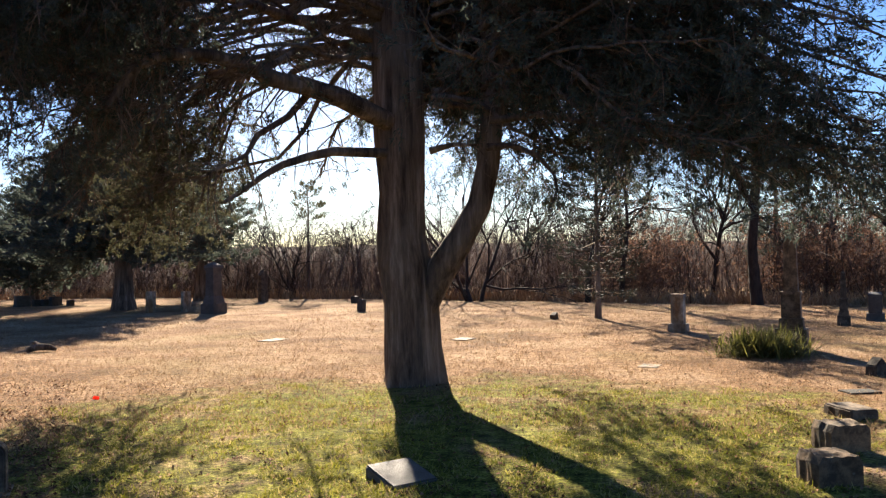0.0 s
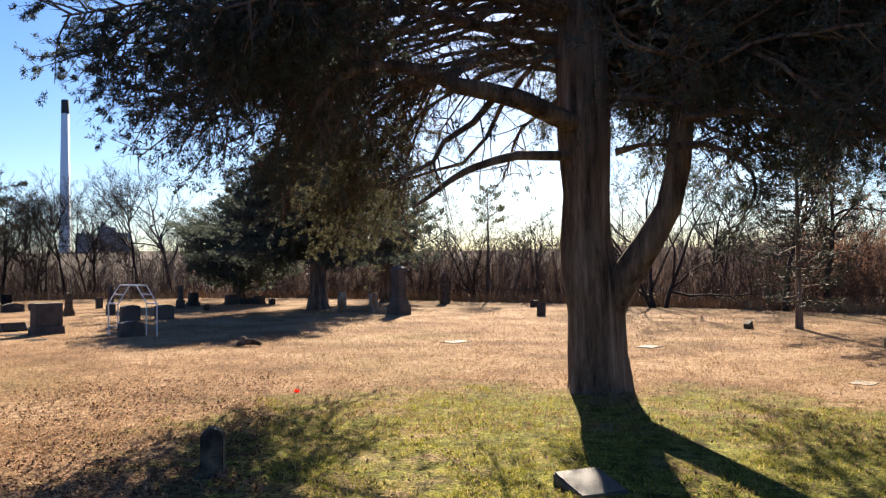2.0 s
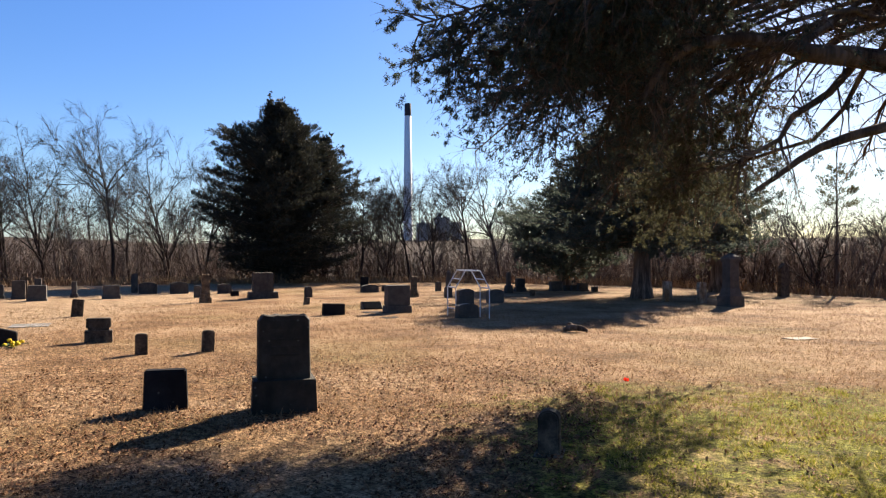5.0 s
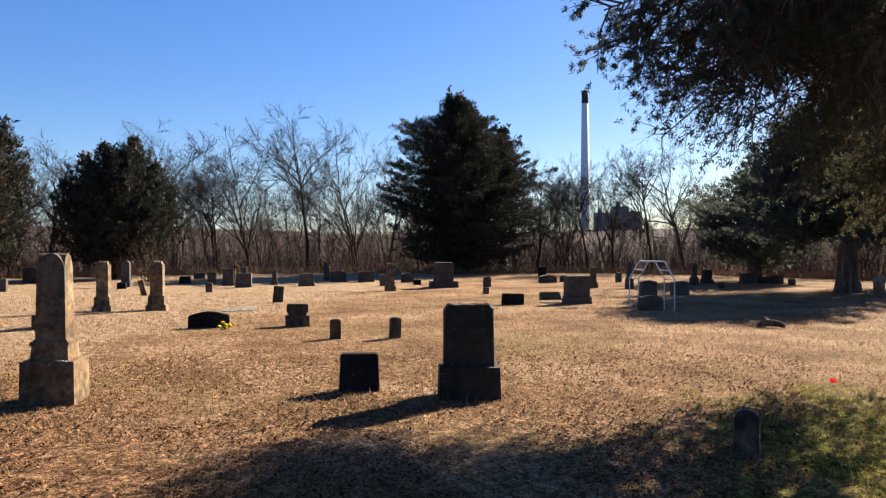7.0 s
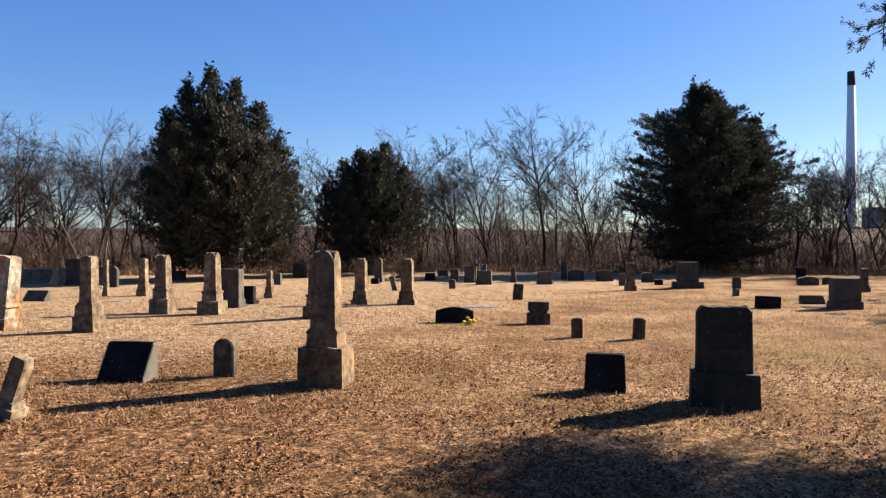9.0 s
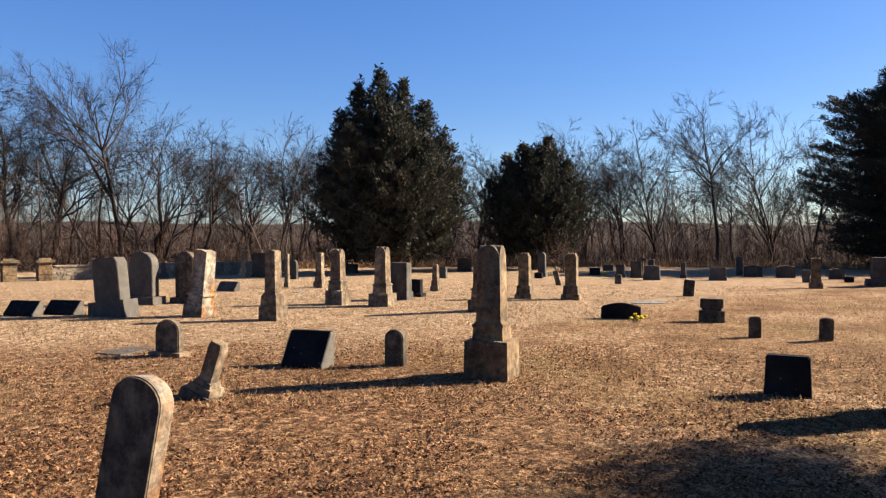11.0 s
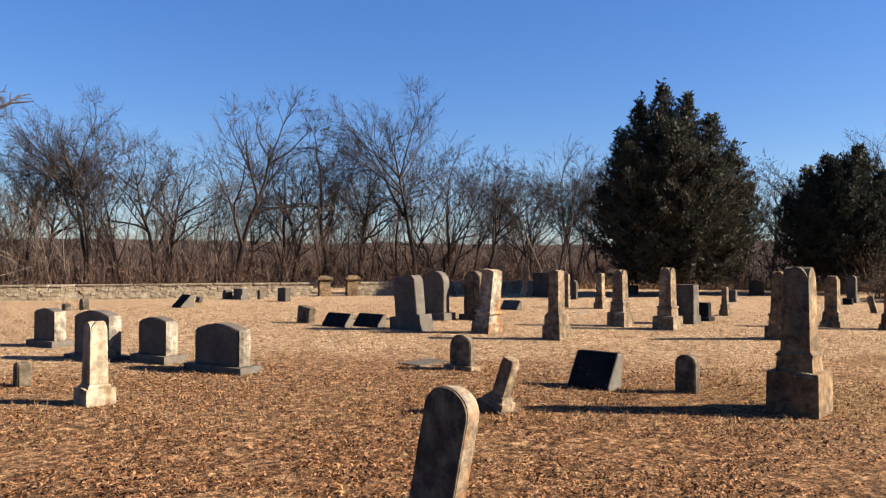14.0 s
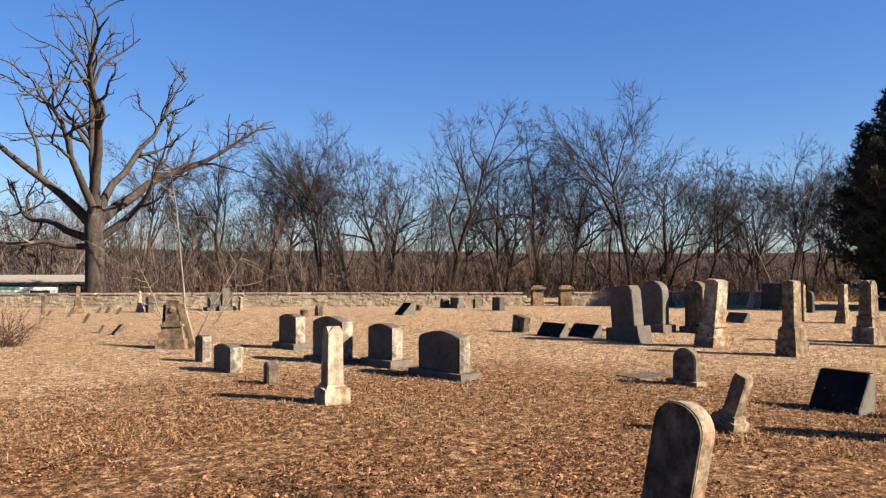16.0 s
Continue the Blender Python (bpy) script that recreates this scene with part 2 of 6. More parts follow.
DRY_GRASS = blades("dry_grass", (0.120, 0.065, 0.030), (0.225, 0.136, 0.068), (0.310, 0.212, 0.122), thin=0.3)
GREEN_GRASS = blades("green_grass", (0.085, 0.086, 0.008), (0.205, 0.195, 0.024), (0.38, 0.290, 0.108), thin=0.45)
DEAD_LEAVES = blades("dead_leaves", (0.032, 0.013, 0.006), (0.125, 0.055, 0.024), (0.270, 0.142, 0.070))
TALL_GRASS = blades("tall_dry_grass", (0.162, 0.085, 0.039), (0.235, 0.142, 0.073), (0.300, 0.203, 0.113))
BRUSH = blades("brush_twigs", (0.026, 0.015, 0.011), (0.056, 0.033, 0.024), (0.096, 0.060, 0.043))
OAK_LEAVES = blades("clinging_brown_leaves", (0.080, 0.042, 0.028), (0.125, 0.070, 0.047), (0.19, 0.115, 0.080), thin=0.5)
THICKET = blades("thicket_stems", (0.068, 0.047, 0.040), (0.108, 0.078, 0.066), (0.165, 0.122, 0.102), thin=0.25)
FAR_WOOD = blades("distant_winter_wood", (0.045, 0.034, 0.029), (0.075, 0.057, 0.049), (0.120, 0.094, 0.080))


def plain_mat(name, c, rough=0.6, spec=0.3, metal=0.0, var=0.25):
    def build(k):
        k.colour(k.mix(k.ramp(k.noise(6, 5, 0.65), (0.35, 0.0), (0.7, 1.0)), c, tuple(v * (1 - var) for v in c)))
        k.bump(k.noise(60, 3), 0.15, 0.004)
    return material(name, build, rough, spec, metal)


GALV = plain_mat("galvanised_tube", (0.62, 0.63, 0.64), 0.5, 0.4, 0.3)
YELLOW = plain_mat("yellow_petals", (0.544, 0.374, 0.007), 0.8, 0.2)
ORANGE = blades("orange_marker_plastic", (0.80, 0.080, 0.030), (0.84, 0.085, 0.030), (0.86, 0.090, 0.030), thin=0.6)
STEM = plain_mat("flower_stems", (0.041, 0.095, 0.020), 0.8)
CONCRETE = plain_mat("stack_concrete", (0.74, 0.72, 0.70), 0.9, 0.1)
STACK_DARK = plain_mat("stack_dark_band", (0.048, 0.044, 0.048), 0.9, 0.1)
PLANT_WALL = plain_mat("plant_cladding", (0.210, 0.215, 0.235), 0.9, 0.1)
ROOF_METAL = plain_mat("pale_roof", (0.20, 0.175, 0.145), 0.9, 0.1)
SIDING = plain_mat("white_siding", (0.490, 0.476, 0.449), 0.8, 0.2)
# Window glass; also colours the panel that stands for shade in the carport.
GLASS_AND_SHADE = plain_mat("dark_glass_and_shade", (0.014, 0.015, 0.017), 0.15, 0.5)
FLAG_GREEN = plain_mat("green_panel", (0.068, 0.224, 0.150), 0.7)


# ---- building blocks ----
def part(name, bm, mat, parent=None, label="", smooth=False, bevel=0.0):
    """Link a bmesh as one mesh object, under a thing or a part."""
    if bevel:
        bmesh.ops.bevel(bm, geom=[e for e in bm.edges if e.calc_face_angle(0) > 0.5], offset=bevel, segments=2, affect="EDGES", clamp_overlap=True)
    me = bpy.data.meshes.new(name)
    bm.to_mesh(me)
    bm.free()
    return finish(name, me, mat, parent, label, smooth)


def finish(name, me, mat, parent=None, label="", smooth=False):
    me.materials.append(mat)
    if smooth:
        me.polygons.foreach_set("use_smooth", [True] * len(me.polygons))
    ob = new(name, me)
    if parent is not None:
        ob.parent = parent
    if label:
        tagged(ob, label)
    return ob


def raw(name, verts, faces, mat, parent=None, label="", smooth=False):
    me = bpy.data.meshes.new(name)
    verts = np.asarray(verts, dtype=np.float32)
    faces = np.asarray(faces, dtype=np.int32)
    n = faces.shape[1]
    me.vertices.add(len(verts))
    me.vertices.foreach_set("co", verts.ravel())
    me.loops.add(faces.size)
    me.loops.foreach_set("vertex_index", faces.ravel())
    me.polygons.add(len(faces))
    me.polygons.foreach_set("loop_start", np.arange(0, faces.size, n, dtype=np.int32))
    me.update(calc_edges=True)
    return finish(name, me, mat, parent, label, smooth)


def empty(name, m, label, category, group=""):
    e = new(name)
    e.empty_display_size = 0.2
    e.matrix_world = m
    return tagged(e, label, category, group)


def box(w, d, h, z=0.0, taper=1.0, x=0.0, y=0.0):
    bm = bmesh.new()
    v = []
    for zz, s in ((z, 1.0), (z + h, taper)):
        for sx, sy in ((-1, -1), (1, -1), (1, 1), (-1, 1)):
            v.append(bm.verts.new((x + sx * w * s / 2, y + sy * d * s / 2, zz)))
    for f in ((3, 2, 1, 0), (4, 5, 6, 7), (0, 1, 5, 4), (1, 2, 6, 5), (2, 3, 7, 6), (3, 0, 4, 7)):
        bm.faces.new([v[i] for i in f])
    return bm


def outline(w, h, top):
    """Half-open outline of a tablet's face in x and z, from lower left round to lower right."""
    p = [(-w / 2, 0.0)]
    if top == "round":
        r, n = w / 2, 12
        rise = r * 0.85
        p += [(-r * math.cos(math.pi * i / n), h - rise + rise * math.sin(math.pi * i / n)) for i in range(n + 1)]
    elif top == "seg":
        rise, n = w * 0.10, 8
        p += [(-w / 2 + w * i / n, h - rise + rise * math.sin(math.pi * i / n)) for i in range(n + 1)]
    elif top == "gothic":
        n, rise = 7, w * 0.62
        left = [(-w / 2 + (w / 2) * (1 - math.cos(0.5 * math.pi * i / n)), h - rise + rise * math.sin(0.5 * math.pi * i / n)) for i in range(n + 1)]
        p += left + [(-x, z) for x, z in reversed(left[:-1])]
    elif top == "point":
        p += [(-w / 2, h - w * 0.5), (0, h), (w / 2, h - w * 0.5)]
    elif top == "ridge":
        p += [(-w / 2, h - w * 0.16), (-w * 0.40, h), (w * 0.40, h), (w / 2, h - w * 0.16)]
    elif top == "rock":
        n = 11
        p += [(-w / 2 + w * i / n, h - 0.012 * abs(math.sin(i * 5.3 + 1)) - (0.05 if i in (0, n) else 0)) for i in range(n + 1)]
    else:
        p += [(-w / 2, h), (w / 2, h)]
    p.append((w / 2, 0.0))
    return p


def slab(w, d, h, top="flat", z=0.0, rough=0.0, taper=1.0, seed=0):
    """An upright slab with a shaped top; rough chips its sides."""
    pts = outline(w, h, top)
    bm = bmesh.new()
    rows = []
    cuts = 5 if rough else 1
    for j in range(cuts + 1):
        y = -d / 2 + d * j / cuts
        row = []
        for x, zz in pts:
            s = 1 + (taper - 1) * zz / max(h, 1e-6)
            v = Vector((x * s, y, z + zz))
            if rough and 0 < j < cuts:
                v += noise.noise_vector(Vector((x * 9 + seed, y * 14, zz * 9))) * rough
                v.x += math.copysign(rough * 0.5, x)
            row.append(bm.verts.new(v))
        rows.append(row)
    n = len(pts)
    for a, b in zip(rows, rows[1:]):
        for i in range(n):
            bm.faces.new((a[i], a[(i + 1) % n], b[(i + 1) % n], b[i]))
    bm.faces.new(list(reversed(rows[0])))
    bm.faces.new(rows[-1])
    bmesh.ops.recalc_face_normals(bm, faces=bm.faces)
    return bm


def place(x, y, az, lean=0.0, tip=0.0, z=0.0):
    """A stone's pose: its face looks towards az; lean tilts it sideways, tip backwards."""
    return pose(x, y, z, -tip, lean, az + 90)


def ground_z(x, y):
    r = math.hypot(x + 8, y - 2)
    z = -7.0 * min(1.0, max(0.0, (r - 41) / 70)) ** 1.5
    if r > 260:
        k = min(1.0, (r - 260) / 700)
        z += k * k * (3 - 2 * k) * (27 + 9 * noise.noise(Vector((x * 0.0021, y * 0.0021, 0.3))) + 5 * noise.noise(Vector((x * 0.009, y * 0.009, 1.3))))
    z += 0.03 * noise.noise(Vector((x * 0.35, y * 0.35, 0)))
    return z


SEED = [0]


# ---- headstones ----
def plain(x, y, az, w, d, h, mat, top="flat", lean=0.0, base=0.0, basemat=None, rough=False, near=False, face=None, taper=0.985, label=""):
    e = empty("headstone", place(x, y, az, lean, 0, -0.015), label, "headstone")
    bh = h * base
    if bh:
        part("base", box(w * 1.3, d * 1.9, bh + 0.05, -0.05, 0.985), basemat or mat, e, bevel=0.012)
    s = SEED[0] = SEED[0] + 1
    if rough:
        side_h = (h - bh) - w * 0.085
        for sx in (-1, 1):
            bm = bmesh.new()
            n, m = 7, 4
            g = [[bm.verts.new((sx * (w * 0.485 + 0.012 + (0.030 * noise.noise(Vector((i * 1.7, j * 2.1, s + sx))) + 0.022 if 0 < i < n and 0 < j < m else 0)), -d * 0.49 + d * 0.98 * j / m, bh + side_h * i / n)) for j in range(m + 1)] for i in range(n + 1)]
            for i in range(n):
                for j in range(m):
                    bm.faces.new((g[i][j], g[i][j + 1], g[i + 1][j + 1], g[i + 1][j]))
            part("rock_face", bm, ROCK_FACE, e, "pale rock-faced side")
    part("tablet", slab(w * (0.98 if bh else 1), d, h - bh + (0 if bh else 0.1), top, bh - (0 if bh else 0.1), 0.0 if rough else (0.006 if near else 0.0), taper, s), mat, e, bevel=min(0.014, d * 0.12))
    # Separate dark front: paints shade against a body left pale like a sunlit edge.
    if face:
        fc = part("face", slab(w * 0.992, 0.014, (h - bh) * 0.994 + (0 if bh else 0.1), top, bh - (0 if bh else 0.1), 0.0, 0.985, s), face, e, "weathered front, darkened to paint in shade")
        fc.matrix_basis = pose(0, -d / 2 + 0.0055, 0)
    return e


def die_stone(x, y, az, w, d, h, mat, baseh=0.25, ins=0.08, top="flat", lean=0.0, notch=False, rough=False, near=False, label=""):
    e = empty("headstone", place(x, y, az, lean), label, "headstone")
    bh = max(h * baseh, 0.0)
    if bh:
        part("base", box(w, d, bh + 0.05, -0.05, 0.96), mat, e, bevel=0.015)
    if notch:
        part("neck", box(w * 0.74, d * 0.7, 0.06, bh), mat, e)
        bh += 0.05
    s = SEED[0] = SEED[0] + 1
    dd = d * (0.55 if near else 0.72)
    part("die", slab(w * (1 - 2 * ins), dd, h - bh + (0.04 if not bh else 0), top, bh - (0.04 if not bh else 0), 0.02 if (rough or near) else 0, 0.95 if near else 0.98, s), mat, e, bevel=0 if (rough or near) else 0.012)
    if near:
        for i, (zz, ww) in enumerate(((0.86, 0.44), (0.74, 0.5), (0.66, 0.4), (0.58, 0.46))):
            part("inscription_band", box(w * ww, 0.012, 0.085 if i == 0 else 0.02, h * zz, 1, 0, -dd / 2 - 0.002), mat, e, "raised worn lettering, unreadable" if i == 0 else "")
    return e


def slant(x, y, az, w, d, h, mat, label=""):
    e = empty("slant_marker", place(x, y, az), label, "headstone")
    bm = bmesh.new()
    prof = ((-d / 2, -0.03), (-d / 2, 0.04), (d * 0.22, h), (d / 2, h), (d / 2, -0.03))
    a = [bm.verts.new((-w / 2, p, q)) for p, q in prof]
    b = [bm.verts.new((w / 2, p, q)) for p, q in prof]
    for i in range(5):
        bm.faces.new((a[i], a[(i + 1) % 5], b[(i + 1) % 5], b[i]))
    bm.faces.new(a), bm.faces.new(list(reversed(b)))
    bmesh.ops.recalc_face_normals(bm, faces=bm.faces)
    part("block", bm, mat, e, bevel=0.008)
    rough = GREY_STONE if mat is BLACK else mat
    for sx in (-1, 1):
        bm = bmesh.new()
        o = [bm.verts.new((sx * (w / 2 + 0.002), p * 0.98, max(q, -0.02) * 0.985)) for p, q in prof]
        o2 = [bm.verts.new((sx * (w / 2 + 0.016), p * 0.90, max(q, 0) * 0.93)) for p, q in prof]
        for i in range(5):
            bm.faces.new((o[i], o[(i + 1) % 5], o2[(i + 1) % 5], o2[i]))
        bm.faces.new(o2)
        bmesh.ops.recalc_face_normals(bm, faces=bm.faces)
        part("rough_side", bm, rough, e, "rock-faced grey side")
    return e


def ledger(x, y, az, w, d, h, mat, label=""):
    e = empty("ledger_stone", place(x, y, az), label, "grave marker")
    part("slab", box(w, d, h + 0.02, -h - 0.006, 0.97), mat, e, bevel=0.006)
    return e


def pillow(x, y, az, w, d, h, mat, label=""):
    e = empty("pillow_marker", place(x, y, az), label, "grave marker")
    bm = bmesh.new()
    prof = ((-d / 2, -0.03), (-d / 2, h * 0.25), (d / 2, h * 0.8), (d / 2, -0.03))
    a = [bm.verts.new((-w / 2, p, q)) for p, q in prof]
    b = [bm.verts.new((w / 2, p, q)) for p, q in prof]
    for i in range(4):
        bm.faces.new((a[i], a[(i + 1) % 4], b[(i + 1) % 4], b[i]))
    bm.faces.new(a), bm.faces.new(list(reversed(b)))
    bmesh.ops.recalc_face_normals(bm, faces=bm.faces)
    part("block", bm, mat, e, bevel=0.012)
    return e


def cross_gable(s, h, z, taper=0.88, top="gothic"):
    """A square shaft under four arched gables that meet in a cross vault."""
    bm = slab(s, s, h, top, z)
    other = slab(s * 0.996, s * 0.996, h * 0.998, top, z)
    bmesh.ops.rotate(other, verts=other.verts, cent=(0, 0, 0), matrix=Matrix.Rotation(math.pi / 2, 3, "Z"))
    me = bpy.data.meshes.new("tmp")
    other.to_mesh(me)
    other.free()
    bm.from_mesh(me)
    bpy.data.meshes.remove(me)
    for v in bm.verts:
        k = 1 - (1 - taper) * (v.co.z - z) / h
        v.co.x, v.co.y = v.co.x * k, v.co.y * k
    return bm


def shaft(x, y, az, w, d, h, mat, style="arch", tiers=((1.0, 0.2),), sw=0.6, lean=0.0, label=""):
    e = empty("monument", place(x, y, az, lean), label, "monument")
    z = 0.0
    for i, (k, th) in enumerate(tiers):
        t = h * th
        part("base" if i == 0 else "plinth", box(w * k, w * k, t + (0.06 if i == 0 else 0), z - (0.06 if i == 0 else 0), 0.97 if i == 0 else 0.94), mat, e, bevel=0.018)
        z += t
    s, left = w * sw, h - z
    wt = min(0.06, h * 0.045)
    part("water_table", box(s * 1.26, s * 1.26, wt * 0.5, z, 1.0), mat, e, bevel=0.006)
    part("wash", box(s * 1.24, s * 1.24, wt * 0.5, z + wt * 0.5, 0.83), mat, e, bevel=0.004)
    z, left = z + wt, left - wt
    if style == "gothic":
        part("shaft", cross_gable(s, left, z), mat, e)
        part("chipped_edge", slab(w * 0.30, 0.03, 0.022, "rock", h * tiers[0][1] - 0.004, 0.008, 0.8, 4), LIME_WHITE, e, "pale chipped edge of the base").matrix_basis = pose(w * 0.22, -w * 0.46, 0)
    elif style == "crown":
        part("shaft", box(s, s, left * 0.90, z, 0.96), mat, e, bevel=0.02)
        part("cap", box(s * 0.80, s * 0.80, left * 0.055, z + left * 0.90, 0.94), mat, e, bevel=0.01)
        for i in range(4):
            part("merlon", box(s * 0.11, s * 0.6, left * 0.04, z + left * 0.956, 0.9, s * (-0.28 + 0.187 * i)), LIME_PALE, e, "pale worn merlon")
    elif style == "point":
        part("shaft", box(s, s, left * 0.86, z, 0.86), mat, e, bevel=0.012)
        part("point", box(s * 0.86, s * 0.86, left * 0.14, z + left * 0.86, 0.12), mat, e)
    elif style == "urn":
        part("shaft", box(s, s, left * 0.62, z, 0.80), mat, e, bevel=0.012)
        part("cornice", box(s * 1.25, s * 1.25, left * 0.05, z + left * 0.62), mat, e, bevel=0.01)
        part("urn", lathe(((0.0, 0), (s * 0.30, 0), (s * 0.16, 0.06), (s * 0.48, 0.16), (s * 0.44, 0.21), (s * 0.22, 0.24), (s * 0.10, 0.30), (0, 0.33)), left, z + left * 0.67), mat, e, smooth=True)
    else:
        part("shaft", cross_gable(s, left, z, 0.90, "round" if style == "round" else "seg"), mat, e)
    return e


def lathe(prof, scale, z, n=14):
    bm = bmesh.new()
    rings = []
    for r, h in prof:
        rings.append([bm.verts.new((max(r, 1e-4) * math.cos(2 * math.pi * i / n), max(r, 1e-4) * math.sin(2 * math.pi * i / n), z + h * scale)) for i in range(n)])
    for a, b in zip(rings, rings[1:]):
        for i in range(n):
            bm.faces.new((a[i], a[(i + 1) % n], b[(i + 1) % n], b[i]))
    return bm


def obelisk(x, y, az, w, d, h, mat, label=""):
    e = empty("obelisk", place(x, y, az), label, "monument")
    z = 0.0
    for name, k, th, tp in (("base", 1.0, 0.18, 0.97), ("plinth", 0.78, 0.09, 0.92), ("die", 0.60, 0.20, 0.97), ("cornice", 0.66, 0.025, 0.95)):
        part(name, box(w * k, w * k, h * th + (0.05 if z == 0 else 0), z - (0.05 if z == 0 else 0), tp), mat, e, bevel=0.014)
        z += h * th
    part("shaft", box(w * 0.46, w * 0.46, h * 0.455, z, 0.78), mat, e, bevel=0.012)
    part("point", box(w * 0.36, w * 0.36, h * 0.05, z + h * 0.455, 0.08), mat, e)
    return e


def pedestal(x, y, az, w, d, h, mat, label=""):
    e = empty("pedestal", place(x, y, az), label, "monument")
    part("base", box(w, w, h * 0.22 + 0.05, -0.05, 0.96), mat, e, bevel=0.015)
    part("die", box(w * 0.70, w * 0.70, h * 0.70, h * 0.22, 0.96), mat, e, bevel=0.012)
    part("cap", box(w * 0.74, w * 0.74, h * 0.08, h * 0.92, 0.96), LIME_WHITE, e, "pale flat cap", bevel=0.01)
    return e


def cap_monument(x, y, az, w, d, h, mat, label=""):
    e = empty("monument", place(x, y, az), label, "monument")
    z = 0.0
    for name, k, th, tp in (("base", 1.0, 0.20, 0.98), ("plinth", 0.86, 0.14, 0.80), ("die", 0.62, 0.50, 0.96), ("frieze", 0.68, 0.05, 1.0), ("cap", 0.76, 0.055, 0.9), ("crown", 0.6, 0.055, 0.3)):
        part(name, box(w * k, w * k, h * th + (0.05 if z == 0 else 0), z - (0.05 if z == 0 else 0), tp), mat, e, bevel=0.012)
        z += h * th
    return e


def cross(x, y, az, w, d, h, mat, label=""):
    e = empty("stone_cross", place(x, y, az), label, "monument")
    part("base", box(w * 2.6, w * 2.2, h * 0.16 + 0.05, -0.05, 0.9), mat, e, bevel=0.01)
    part("upright", box(w * 0.9, w * 0.9, h * 0.84, h * 0.16, 0.9), mat, e, bevel=0.008)
    part("arm", box(w * 2.8, w * 0.8, w * 0.8, h * 0.74), mat, e, bevel=0.008)
    return e


def broken(x, y, az, w, d, h, mat, label=""):
    e = empty("broken_monument", place(x, y, az, 20, 0, 0.01), label, "monument")
    part("base", box(w * 1.02, w * 0.85, 0.11, -0.05, 0.98), LIME_DARK, e, "dark stepped base", bevel=0.012)
    part("plinth", box(w * 0.80, w * 0.68, 0.07, 0.06, 0.9), mat, e, bevel=0.012)
    part("moulding", box(w * 0.60, w * 0.52, 0.05, 0.13, 0.85), mat, e, bevel=0.012)
    part("post", slab(w * 0.40, w * 0.34, h - 0.14, "rock", 0.18, 0.012, 0.97, 7), mat, e)
    part("cap", slab(w * 0.42, w * 0.36, 0.09, "rock", h - 0.05, 0.014, 0.7, 9), mat, e, "jagged broken top")
    return e


def stump(x, y, az, w, d, h, mat, label=""):
    e = empty("monument", place(x, y, az, -2), label, "monument")
    z = -0.05
    for name, ww, hh, mm in (("base", 1.0, 0.19, mat), ("plinth", 0.84, 0.14, LIME_BROWN), ("plinth", 0.70, 0.12, mat), ("moulding", 0.76, 0.05, mat), ("moulding", 0.58, 0.05, LIME_BROWN)):
        part(name, box(w * ww * 0.95, w * ww * 0.8, h * hh + (0.05 if z < 0 else 0), z, 0.95), mm, e, bevel=0.012)
        z += h * hh + (0.05 if z < 0 else 0)
    part("panel", slab(w * 0.48, d * 0.42, h - z, "seg", z, 0.012, 0.88, 3), mat, e)
    scroll = part("carved_scroll", lathe(((0.0, 0.0), (0.05, 0.0), (0.065, 0.012), (0.05, 0.022), (0.0, 0.026)), 1.0, 0.0), mat, e, "round carved relief")
    scroll.matrix_basis = pose(0, -d * 0.21, z + (h - z) * 0.55, 90)
    leaning = part("leaning_slab", slab(w * 0.22, 0.08, h * 0.95, "round", 0.0, 0.008, 1, 5), LIME_PALE, e, "pale slab leaning on the monument")
    leaning.matrix_basis = pose(w * 0.58, -0.05, 0, 0, -14, 0)
    back = part("dark_slab", slab(w * 0.2, 0.10, h * 0.9, "flat", 0.0, 0.008, 1, 6), DARK_STONE, e, "dark slab standing against the back")
    back.matrix_basis = pose(-w * 0.42, 0.1, 0, 0, 6, 0)
    return e

# ---- ground ----
def build_ground():
    """One sheet: fine under the camera, coarse to the horizon."""
    rad = [0.0] + [0.35 * 1.085 ** i for i in range(1, 200)]
    rad = [r for r in rad if r < 4200] + [4500]
    n = 160
    bm = bmesh.new()
    centre = bm.verts.new((-1, 1, ground_z(-1, 1)))
    prev = None
    for r in rad[1:]:
        ring = []
        for i in range(n):
            a = 2 * math.pi * i / n
            x, y = -1 + r * math.cos(a), 1 + r * math.sin(a)
            ring.append(bm.verts.new((x, y, ground_z(x, y))))
        if prev is None:
            for i in range(n):
                bm.faces.new((centre, ring[i], ring[(i + 1) % n]))
        else:
            for i in range(n):
                bm.faces.new((prev[i], ring[i], ring[(i + 1) % n], prev[(i + 1) % n]))
        prev = ring
    g = part("ground", bm, GROUND, smooth=True)
    tagged(g, "dry tan winter turf with green patches and fallen leaves", "ground", kind="structure")


build_ground()


